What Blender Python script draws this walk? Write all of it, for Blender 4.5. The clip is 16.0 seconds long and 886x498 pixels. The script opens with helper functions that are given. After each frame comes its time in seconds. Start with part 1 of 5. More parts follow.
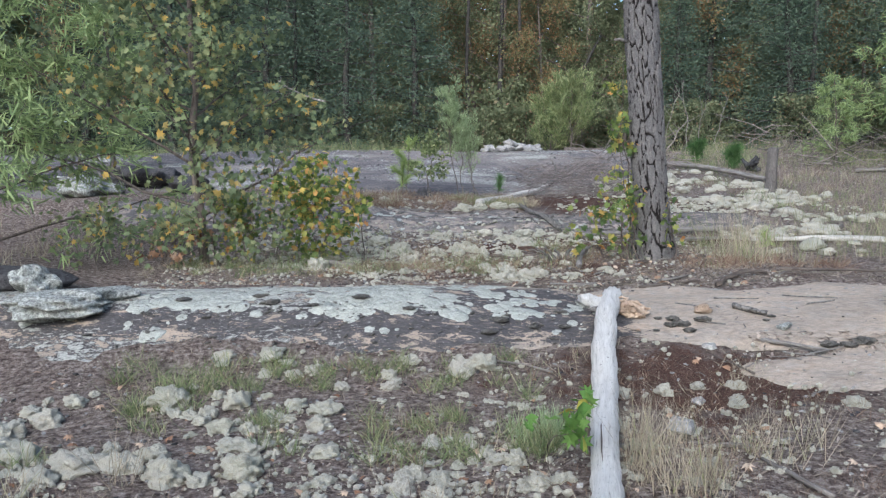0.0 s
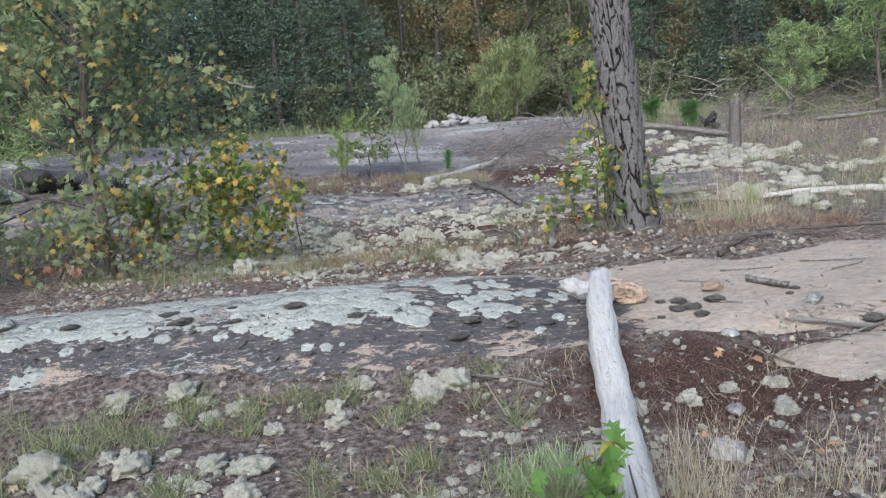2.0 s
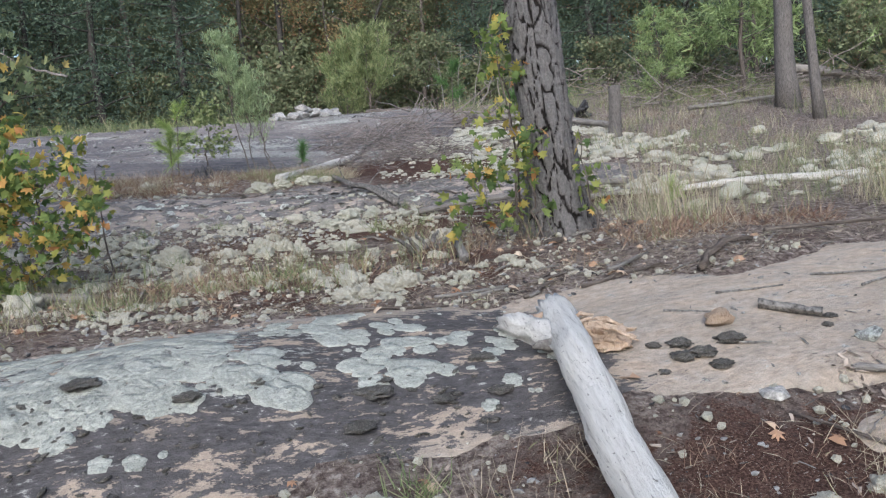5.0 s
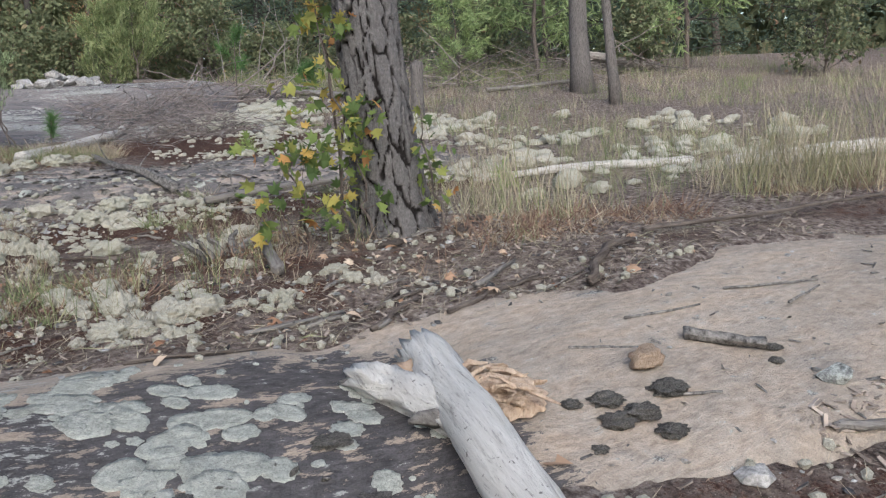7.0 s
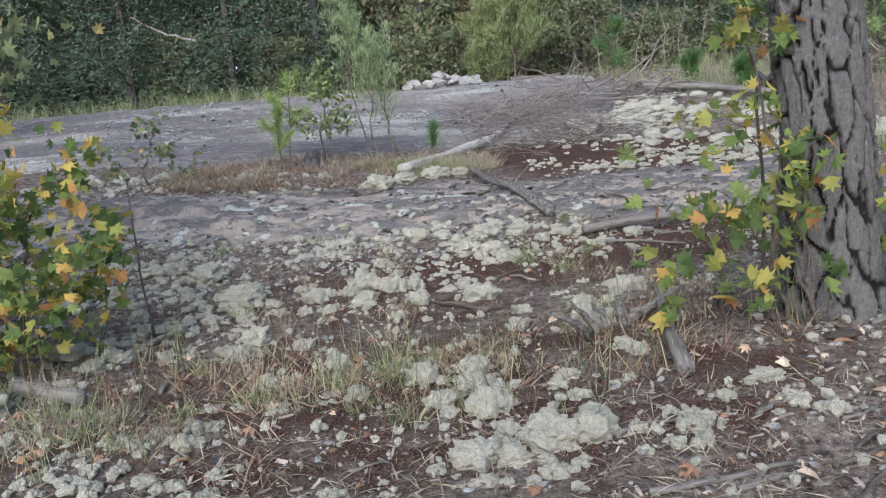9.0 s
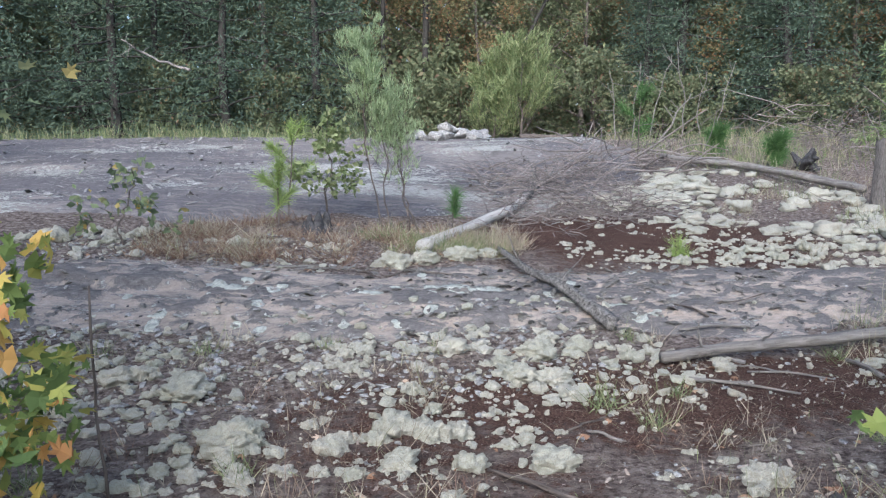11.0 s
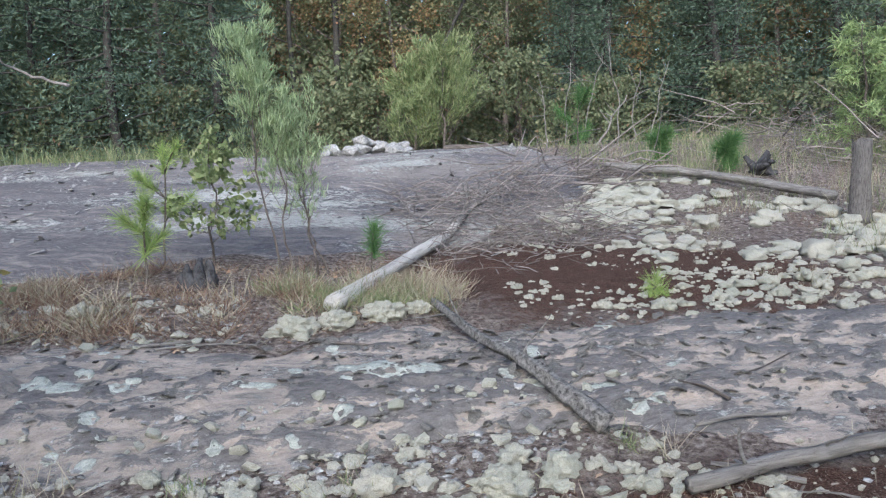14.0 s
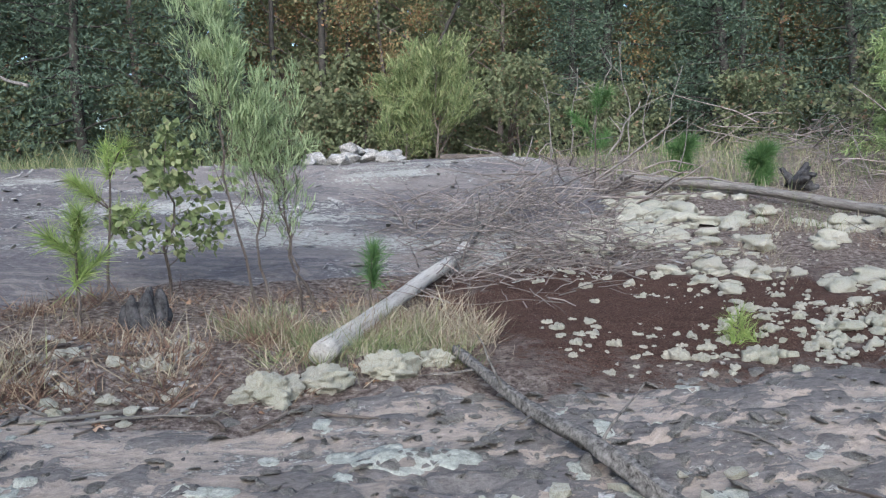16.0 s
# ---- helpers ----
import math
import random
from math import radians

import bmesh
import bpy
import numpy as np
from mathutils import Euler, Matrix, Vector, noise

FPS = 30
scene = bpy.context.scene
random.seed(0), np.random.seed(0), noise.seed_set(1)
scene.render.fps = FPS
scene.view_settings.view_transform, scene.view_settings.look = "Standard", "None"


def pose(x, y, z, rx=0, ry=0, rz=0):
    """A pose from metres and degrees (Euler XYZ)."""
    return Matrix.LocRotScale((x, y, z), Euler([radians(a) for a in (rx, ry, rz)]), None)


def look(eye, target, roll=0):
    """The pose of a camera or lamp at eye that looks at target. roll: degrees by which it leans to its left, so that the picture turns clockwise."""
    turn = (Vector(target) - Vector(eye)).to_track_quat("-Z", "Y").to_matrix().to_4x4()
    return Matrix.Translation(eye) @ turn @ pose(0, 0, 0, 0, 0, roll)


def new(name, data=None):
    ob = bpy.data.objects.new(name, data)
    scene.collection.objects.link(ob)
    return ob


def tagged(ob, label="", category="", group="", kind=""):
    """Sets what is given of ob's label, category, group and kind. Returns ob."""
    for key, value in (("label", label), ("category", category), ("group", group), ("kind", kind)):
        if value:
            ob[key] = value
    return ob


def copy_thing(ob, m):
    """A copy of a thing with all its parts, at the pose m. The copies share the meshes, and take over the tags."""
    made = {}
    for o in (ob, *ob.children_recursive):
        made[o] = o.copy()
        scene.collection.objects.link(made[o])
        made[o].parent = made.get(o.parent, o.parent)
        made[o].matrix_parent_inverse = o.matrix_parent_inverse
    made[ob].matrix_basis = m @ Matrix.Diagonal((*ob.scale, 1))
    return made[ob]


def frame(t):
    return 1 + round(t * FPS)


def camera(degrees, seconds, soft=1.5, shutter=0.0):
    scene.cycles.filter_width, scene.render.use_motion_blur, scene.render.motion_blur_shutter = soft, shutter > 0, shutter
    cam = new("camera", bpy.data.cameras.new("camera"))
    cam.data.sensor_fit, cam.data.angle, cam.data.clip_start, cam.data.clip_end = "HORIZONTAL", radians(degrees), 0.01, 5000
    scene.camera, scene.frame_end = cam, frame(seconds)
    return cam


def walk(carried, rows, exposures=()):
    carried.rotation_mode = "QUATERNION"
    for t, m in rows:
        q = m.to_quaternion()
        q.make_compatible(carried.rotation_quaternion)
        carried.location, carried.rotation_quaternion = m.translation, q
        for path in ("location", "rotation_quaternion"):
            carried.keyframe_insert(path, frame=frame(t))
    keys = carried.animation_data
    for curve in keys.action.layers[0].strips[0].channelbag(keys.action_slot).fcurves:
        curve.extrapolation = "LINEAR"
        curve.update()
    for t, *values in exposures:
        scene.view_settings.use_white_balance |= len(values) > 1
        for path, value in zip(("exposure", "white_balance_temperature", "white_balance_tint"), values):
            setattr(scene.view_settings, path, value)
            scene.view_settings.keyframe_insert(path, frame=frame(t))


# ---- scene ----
cam = camera(56.1, 16.0, soft=1.25)
METRES, EYE, TILT, LEAN, TURN = 10.5, 1.5, -4.5, 1.0, 0.0
ROWS = [
    (0.0, 0.0, 0.0, 0.0, 0.0, 0.0, -0.0),
    (0.5, 0.0092, 0.0361, -0.0032, -4.77, -1.55, 1.88),
    (1.0, 0.0126, 0.0709, 0.0026, -5.18, -1.45, 4.26),
    (1.5, 0.0015, 0.0988, 0.0034, -4.7, -1.05, 4.48),
    (2.0, 0.0008, 0.1247, 0.0031, -3.47, -1.36, 4.54),
    (2.5, 0.009, 0.1599, 0.0086, 0.11, -0.71, 5.49),
    (3.0, 0.0025, 0.1897, 0.0067, -2.3, -0.86, 5.81),
    (3.5, 0.0033, 0.2173, 0.008, -9.29, -1.8, 6.12),
    (6.0, -0.0047, 0.3828, 0.0138, -18.87, -2.83, 5.96),
    (6.5, 0.001, 0.4115, 0.0153, -27.8, -4.21, 5.72),
    (7.0, 0.0167, 0.4398, 0.0205, -29.24, -5.24, 5.7),
    (7.5, 0.0186, 0.4633, 0.025, -27.72, -4.79, 5.6),
    (8.0, 0.023, 0.4884, 0.0354, -25.88, -5.27, 5.1),
    (8.5, 0.0305, 0.5146, 0.0416, -17.08, -5.3, 5.27),
    (9.0, 0.0315, 0.5318, 0.0527, -4.51, -4.04, 4.88),
    (11.5, -0.0009, 0.6785, 0.0944, -7.11, -1.03, -0.43),
    (12.0, 0.0024, 0.6976, 0.0964, -8.38, -0.91, -0.47),
    (12.5, 0.0062, 0.7241, 0.1115, -7.25, -0.71, 0.06),
    (13.0, 0.0052, 0.751, 0.1153, -6.88, -0.52, 0.92),
    (13.5, 0.016, 0.7798, 0.114, -7.58, -0.54, 2.67),
    (14.0, 0.0264, 0.816, 0.1168, -11.21, -0.92, 3.26),
    (14.5, 0.0226, 0.8482, 0.1187, -12.0, -0.52, 4.03),
    (15.0, 0.0249, 0.8814, 0.1177, -12.39, -0.54, 4.01),
    (15.5, 0.0301, 0.9198, 0.1231, -12.12, -0.08, 2.93),
    (16.0, 0.0317, 0.9552, 0.1245, -12.46, -0.02, 2.82),
]
walk(cam, [(t, pose(0, 0, EYE, TILT, LEAN, TURN) @ pose(METRES * x, METRES * y, METRES * z, 90 + pitch, roll, yaw)) for t, x, y, z, yaw, pitch, roll in ROWS],
     exposures=[(0.0, 0.90, 5660, 8), (3.5, 0.95, 5760, 9), (6.5, 0.78, 5940, 9), (8.4, 0.8, 6150, 12), (9.0, 0.99, 5780, 9), (11.5, 1.17, 5620, 10), (14.0, 1.13, 5630, 8), (16.0, 1.09, 5720, 8)])


# ---- light ----
world = bpy.data.worlds.new("sky")
scene.world = world
world.use_nodes = True
wn = world.node_tree.nodes
sky = wn.new("ShaderNodeTexSky")
sky.sky_type = "NISHITA"
sky.sun_disc = False
sky.sun_elevation = radians(33)
sky.sun_rotation = radians(200)
sky.air_density, sky.dust_density = 1.0, 3.0
world.node_tree.links.new(sky.outputs[0], wn["Background"].inputs["Color"])
wn["Background"].inputs["Strength"].default_value = 0.15
sun_data = bpy.data.lights.new("sun", "SUN")
sun_data.energy, sun_data.angle, sun_data.color = 1.7, radians(45), (1.0, 0.97, 0.93)
sun = new("sun", sun_data)
sun.matrix_world = look((-7, -17, 17), (0, 8, 0))


# ---- materials ----
class Mat:
    """A node material with a few short helpers."""

    def __init__(self, name, rough=0.85, coords="Object", spec=0.06):
        self.m = bpy.data.materials.new(name)
        self.m.use_nodes = True
        self.t = self.m.node_tree
        self.b = self.t.nodes["Principled BSDF"]
        self.b.inputs["Roughness"].default_value = rough
        self.b.inputs["Specular IOR Level"].default_value = spec
        if coords == "World":
            self.co = self.t.nodes.new("ShaderNodeNewGeometry").outputs["Position"]
        else:
            self.co = self.t.nodes.new("ShaderNodeTexCoord").outputs["Object"]

    def link(self, a, b):
        self.t.links.new(a, b)

    def stretched(self, sx, sy, sz):
        n = self.t.nodes.new("ShaderNodeMapping")
        n.inputs["Scale"].default_value = (sx, sy, sz)
        self.link(self.co, n.inputs["Vector"])
        return n.outputs[0]

    def noise(self, scale, detail=5, rough=0.6, co=None, distort=0.0):
        n = self.t.nodes.new("ShaderNodeTexNoise")
        n.inputs["Scale"].default_value, n.inputs["Detail"].default_value = scale, detail
        n.inputs["Roughness"].default_value, n.inputs["Distortion"].default_value = rough, distort
        self.link(co or self.co, n.inputs["Vector"])
        return n.outputs["Fac"]

    def cells(self, scale, feature="F1", co=None):
        n = self.t.nodes.new("ShaderNodeTexVoronoi")
        n.feature = feature
        n.inputs["Scale"].default_value = scale
        self.link(co or self.co, n.inputs["Vector"])
        return n.outputs["Distance"]

    def ramp(self, fac, *stops):
        n = self.t.nodes.new("ShaderNodeValToRGB")
        e = n.color_ramp.elements
        while len(e) < len(stops):
            e.new(0.5)
        for el, (p, c) in zip(e, stops):
            el.position = p
            el.color = (*c, 1) if isinstance(c, tuple) else (c, c, c, 1)
        self.link(fac, n.inputs["Fac"])
        return n.outputs["Color"]

    def mix(self, fac, a, b, kind="MIX"):
        n = self.t.nodes.new("ShaderNodeMix")
        n.data_type, n.blend_type = "RGBA", kind
        for v, s in ((fac, n.inputs["Factor"]), (a, n.inputs["A"]), (b, n.inputs["B"])):
            if isinstance(v, (int, float)):
                s.default_value = v
            elif isinstance(v, tuple):
                s.default_value = (*v, 1)
            else:
                self.link(v, s)
        return n.outputs["Result"]

    def maths(self, op, a, b):
        n = self.t.nodes.new("ShaderNodeMath")
        n.operation = op
        for v, s in ((a, n.inputs[0]), (b, n.inputs[1])):
            if isinstance(v, (int, float)):
                s.default_value = v
            else:
                self.link(v, s)
        return n.outputs[0]

    def attr(self, name):
        n = self.t.nodes.new("ShaderNodeAttribute")
        n.attribute_name = name
        return n.outputs["Fac"]

    def island(self):
        return self.t.nodes.new("ShaderNodeNewGeometry").outputs["Random Per Island"]

    def object_random(self):
        return self.t.nodes.new("ShaderNodeObjectInfo").outputs["Random"]

    def finish(self, colour, bump=None, strength=0.5, distance=0.01):
        self.link(colour, self.b.inputs["Base Color"])
        if bump is not None:
            n = self.t.nodes.new("ShaderNodeBump")
            n.inputs["Strength"].default_value, n.inputs["Distance"].default_value = strength, distance
            self.link(bump, n.inputs["Height"])
            self.link(n.outputs[0], self.b.inputs["Normal"])
        return self.m


def leaf_material(name, stops, through_light=0.25, rough=0.55):
    k = Mat(name, rough)
    c = k.ramp(k.island(), *stops)
    c = k.mix(0.35, c, k.ramp(k.noise(2.2), (0.3, 0.25), (0.7, 0.8)), "OVERLAY")
    k.finish(c)
    t = k.t.nodes.new("ShaderNodeBsdfTranslucent")
    s = k.t.nodes.new("ShaderNodeMixShader")
    s.inputs[0].default_value = through_light
    k.link(c, t.inputs["Color"])
    k.link(k.b.outputs[0], s.inputs[1])
    k.link(t.outputs[0], s.inputs[2])
    k.link(s.outputs[0], k.t.nodes["Material Output"].inputs["Surface"])
    return k.m


def soil_material():
    k = Mat("soil_and_moss", 0.95, "World")
    n1, n2, n3 = k.noise(3.0, 6, 0.7), k.noise(22, 6, 0.75), k.noise(90, 4, 0.7)
    litter = k.ramp(n2, (0.30, (0.035, 0.026, 0.023)), (0.44, (0.13, 0.10, 0.086)), (0.54, (0.23, 0.19, 0.165)), (0.66, (0.40, 0.36, 0.32)))
    moss = k.ramp(n3, (0.30, (0.026, 0.016, 0.013)), (0.50, (0.092, 0.053, 0.041)), (0.70, (0.21, 0.14, 0.108)))
    where = k.maths("ADD", k.attr("moss"), k.maths("MULTIPLY", k.maths("SUBTRACT", n2, 0.5), 0.9))
    where = k.maths("ADD", where, k.maths("MULTIPLY", k.maths("SUBTRACT", n1, 0.5), 1.0))
    c = k.mix(k.ramp(where, (0.42, 0.0), (0.56, 1.0)), litter, moss)
    c = k.mix(0.55, c, k.ramp(k.noise(11, 5, 0.7), (0.32, 0.34), (0.68, 0.66)), "OVERLAY")
    grit = k.ramp(k.cells(70), (0.12, 1.0), (0.2, 0.0))
    c = k.mix(k.maths("MULTIPLY", grit, k.ramp(k.noise(9), (0.42, 0.0), (0.56, 0.8))), c, (0.42, 0.38, 0.33))
    h = k.maths("ADD", n2, k.maths("MULTIPLY", n3, 0.5))
    return k.finish(c, h, 1.0, 0.045)


def granite_material(name, tan, grey, dark, dark_bias, pale_bias):
    """Weathered granite: tan or grey stone, black crust, pale lichen film, fine grain."""
    k = Mat(name, 0.9, "World")
    flat = k.stretched(0.55, 1.15, 0.3)
    n1, n2, n3 = k.noise(1.6, 6, 0.65, flat), k.noise(7, 7, 0.7, flat, 0.4), k.noise(160, 3, 0.7)
    n4 = k.noise(28, 6, 0.75, flat)
    base = k.mix(k.ramp(n2, (0.35, 0.0), (0.65, 1.0)), tan, grey)
    base = k.mix(k.ramp(n1, (0.48, 0.0), (0.66, 0.55)), base, tuple(0.62 * v for v in grey))
    base = k.mix(0.75, base, k.ramp(n4, (0.25, 0.22), (0.5, 0.5), (0.75, 0.74)), "OVERLAY")
    w = k.maths("ADD", k.attr("crust"), k.maths("ADD", k.maths("MULTIPLY", k.maths("SUBTRACT", n2, 0.5), 2.4), k.maths("MULTIPLY", k.maths("SUBTRACT", n4, 0.5), 1.6)))
    crust = k.ramp(k.maths("ADD", w, dark_bias), (0.45, 0.0), (0.55, 1.0))
    c = k.mix(crust, base, k.mix(k.ramp(n4, (0.35, 0.0), (0.7, 1.0)), dark, tuple(2.6 * v for v in dark)))
    film = k.ramp(k.maths("ADD", k.maths("ADD", k.attr("film"), pale_bias), k.maths("ADD", k.maths("MULTIPLY", k.maths("SUBTRACT", n4, 0.5), 2.6), k.maths("MULTIPLY", k.maths("SUBTRACT", n2, 0.5), 1.6))), (0.52, 0.0), (0.6, 0.85))
    c = k.mix(film, c, k.ramp(k.noise(60, 4), (0.3, (0.27, 0.275, 0.25)), (0.7, (0.46, 0.46, 0.415))))
    c = k.mix(0.45, c, k.ramp(n3, (0.3, 0.3), (0.7, 0.7)), "OVERLAY")
    h = k.maths("ADD", k.maths("MULTIPLY", n4, 1.0), k.maths("ADD", k.maths("MULTIPLY", n3, 0.25), n2))
    return k.finish(c, h, 0.7, 0.025)


def lichen_puff_material():
    k = Mat("reindeer_lichen", 0.95, "World")
    r = k.noise(1.7, 3)
    tone = k.ramp(r, (0.3, (0.44, 0.445, 0.365)), (0.5, (0.52, 0.51, 0.43)), (0.7, (0.55, 0.525, 0.45)))
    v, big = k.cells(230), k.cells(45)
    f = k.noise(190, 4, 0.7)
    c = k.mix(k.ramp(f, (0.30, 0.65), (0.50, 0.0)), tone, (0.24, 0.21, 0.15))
    # brown along the cell edges paints the shaded crevices between lichen heads
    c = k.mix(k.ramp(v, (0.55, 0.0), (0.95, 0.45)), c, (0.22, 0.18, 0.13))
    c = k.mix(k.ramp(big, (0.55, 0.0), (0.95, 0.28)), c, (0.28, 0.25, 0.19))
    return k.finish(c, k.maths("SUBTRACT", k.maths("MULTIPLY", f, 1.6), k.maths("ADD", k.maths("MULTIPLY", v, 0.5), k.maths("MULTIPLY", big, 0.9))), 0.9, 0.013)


def wood_material(name, light, mid, dark, along=(14, 14, 0.9), crack=0.5):
    k = Mat(name, 0.85)
    co = k.stretched(*along)
    g, f, blot = k.noise(3.0, 7, 0.7, co, 0.3), k.noise(11, 5, 0.7, co), k.noise(5, 5, 0.65)
    c = k.ramp(g, (0.28, dark), (0.42, mid), (0.62, light))
    c = k.mix(k.ramp(f, (0.25, crack), (0.42, 0.0)), c, tuple(0.35 * v for v in dark))
    c = k.mix(k.ramp(blot, (0.55, 0.0), (0.75, 0.55)), c, mid)
    speck = k.ramp(k.noise(48, 3, 0.6), (0.66, 0.0), (0.72, 0.8))
    c = k.mix(speck, c, tuple(0.5 * v for v in dark))
    return k.finish(c, k.maths("ADD", g, k.maths("ADD", f, blot)), 0.9, 0.022)


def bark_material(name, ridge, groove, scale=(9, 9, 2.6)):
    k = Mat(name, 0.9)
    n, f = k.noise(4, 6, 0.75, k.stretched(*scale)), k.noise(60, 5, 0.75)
    # groove colour follows the attribute that also carves the depth between plates
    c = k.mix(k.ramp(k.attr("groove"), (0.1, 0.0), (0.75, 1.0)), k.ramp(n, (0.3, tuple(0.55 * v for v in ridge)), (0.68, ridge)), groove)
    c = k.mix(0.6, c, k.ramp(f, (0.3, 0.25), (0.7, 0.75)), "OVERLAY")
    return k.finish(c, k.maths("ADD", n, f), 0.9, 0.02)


def crusty_material(name, stops, fine, bump):
    """A matt crust: fine speckle over broader patches."""
    k = Mat(name, 0.97, "World", 0.03)
    f, g, w = k.noise(fine, 5, 0.8), k.noise(fine * 0.22, 4, 0.7), k.noise(fine * 0.06, 3)
    c = k.ramp(f, *stops)
    c = k.mix(0.6, c, k.ramp(g, (0.32, 0.28), (0.68, 0.72)), "OVERLAY")
    c = k.mix(0.35, c, k.ramp(w, (0.35, 0.3), (0.65, 0.7)), "OVERLAY")
    return k.finish(c, k.maths("ADD", f, g), 1.0, bump)


def plain_material(name, c1, c2, scale=20, rough=0.9, by_island=False):
    k = Mat(name, rough)
    c = k.ramp(k.noise(scale, 5, 0.7), (0.3, c1), (0.7, c2))
    if by_island:
        c = k.mix(0.7, c, k.ramp(k.island(), (0.0, 0.2), (1.0, 0.8)), "OVERLAY")
    return k.finish(c, k.noise(scale * 3, 4), 0.6, 0.01)


SOIL = soil_material()
GRANITE_NEAR = granite_material("granite_tan", (0.37, 0.30, 0.235), (0.32, 0.285, 0.245), (0.048, 0.045, 0.045), 0.0, 0.0)
GRANITE_MID = granite_material("granite_grey", (0.36, 0.30, 0.25), (0.25, 0.225, 0.205), (0.080, 0.074, 0.071), 0.05, 0.02)
GRANITE_FAR = granite_material("granite_dark", (0.24, 0.215, 0.20), (0.17, 0.156, 0.150), (0.074, 0.069, 0.071), 0.10, -0.05)
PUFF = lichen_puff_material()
ROSETTE = crusty_material("crust_lichen", ((0.30, (0.13, 0.135, 0.12)), (0.44, (0.36, 0.375, 0.335)), (0.62, (0.51, 0.515, 0.455))), 190, 0.010)
GREY_MOSS = crusty_material("grey_moss", ((0.28, (0.075, 0.071, 0.066)), (0.48, (0.20, 0.19, 0.175)), (0.66, (0.33, 0.315, 0.29))), 170, 0.02)
CUSHION = crusty_material("dark_moss", ((0.28, (0.04, 0.038, 0.035)), (0.48, (0.14, 0.132, 0.12)), (0.66, (0.28, 0.265, 0.24))), 170, 0.02)
SILVER_WOOD = wood_material("weathered_wood", (0.72, 0.70, 0.66), (0.60, 0.58, 0.54), (0.22, 0.20, 0.18), crack=0.85)
PALE_WOOD = wood_material("pale_spotted_wood", (0.60, 0.58, 0.54), (0.48, 0.455, 0.42), (0.13, 0.11, 0.09), crack=0.9)
GREY_WOOD = wood_material("grey_wood", (0.31, 0.29, 0.27), (0.19, 0.175, 0.16), (0.065, 0.056, 0.05))
DARK_WOOD = wood_material("dark_bark_wood", (0.20, 0.17, 0.15), (0.11, 0.092, 0.08), (0.035, 0.028, 0.024), crack=0.8)
BARK_DARK = plain_material("flaky_dark_bark", (0.012, 0.011, 0.010), (0.27, 0.255, 0.24), 38)
# stems inside the wood: their shade is put into a darker bark colour
STEM_SHADED = plain_material("shaded_bark", (0.03, 0.028, 0.026), (0.075, 0.07, 0.064), 8)
ROT_WOOD = wood_material("rotten_wood", (0.64, 0.51, 0.39), (0.48, 0.35, 0.25), (0.12, 0.07, 0.045), (9, 9, 1.4))
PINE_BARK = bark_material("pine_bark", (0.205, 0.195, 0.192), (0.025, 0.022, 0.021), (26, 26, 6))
TWIG = plain_material("dry_twig", (0.13, 0.105, 0.095), (0.30, 0.27, 0.25), 12, 0.9, True)
CHIP = plain_material("wood_chips", (0.14, 0.11, 0.092), (0.36, 0.31, 0.265), 9, 0.9, True)
STONE = crusty_material("pale_stone", ((0.30, (0.10, 0.097, 0.095)), (0.5, (0.25, 0.245, 0.235)), (0.66, (0.42, 0.41, 0.395))), 30, 0.01)
BOULDER = crusty_material("lichened_boulder", ((0.34, (0.07, 0.07, 0.068)), (0.48, (0.22, 0.225, 0.21)), (0.60, (0.42, 0.44, 0.405))), 34, 0.015)
DARK_ROCK = crusty_material("dark_rock", ((0.32, (0.02, 0.02, 0.021)), (0.66, (0.10, 0.097, 0.10))), 26, 0.015)
GREY_BARK = wood_material("grey_bark", (0.21, 0.195, 0.185), (0.125, 0.113, 0.106), (0.03, 0.026, 0.024), (24, 24, 4), 0.85)
LEAF_GUM = leaf_material("autumn_star_leaf", ((0.0, (0.09, 0.14, 0.055)), (0.55, (0.20, 0.26, 0.08)), (0.76, (0.36, 0.35, 0.10)), (0.90, (0.54, 0.40, 0.11)), (0.985, (0.48, 0.24, 0.10))), 0.45)
LEAF_SWEET = leaf_material("green_star_leaf", ((0.0, (0.13, 0.165, 0.095)), (0.6, (0.23, 0.285, 0.15)), (0.88, (0.30, 0.30, 0.145)), (0.975, (0.55, 0.38, 0.11))), 0.45)
LEAF_FRESH = leaf_material("fresh_leaf", ((0.0, (0.09, 0.18, 0.045)), (0.8, (0.17, 0.28, 0.075)), (1.0, (0.45, 0.36, 0.07))), 0.35)
NEEDLE_SEEDLING = leaf_material("seedling_needles", ((0.0, (0.22, 0.31, 0.10)), (0.6, (0.32, 0.42, 0.14)), (1.0, (0.44, 0.50, 0.20))), 0.45)
NEEDLE_DARK = leaf_material("dark_seedling_needles", ((0.0, (0.07, 0.14, 0.055)), (1.0, (0.16, 0.27, 0.10))), 0.4)
FENNEL = leaf_material("feathery_green", ((0.0, (0.22, 0.29, 0.15)), (1.0, (0.38, 0.45, 0.26))), 0.4)
# wood-edge foliage: colours raised to put the pale haze into the leaves
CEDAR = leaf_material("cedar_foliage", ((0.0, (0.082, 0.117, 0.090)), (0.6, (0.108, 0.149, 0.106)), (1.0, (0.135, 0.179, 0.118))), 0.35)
WOODS = leaf_material("woodland_foliage", ((0.0, (0.113, 0.134, 0.079)), (0.55, (0.161, 0.185, 0.104)), (0.92, (0.208, 0.222, 0.127)), (1.0, (0.247, 0.158, 0.107))), 0.35)
WOODS_RUST = leaf_material("rusty_foliage", ((0.0, (0.138, 0.115, 0.069)), (0.5, (0.218, 0.207, 0.098)), (1.0, (0.322, 0.172, 0.103))), 0.35)
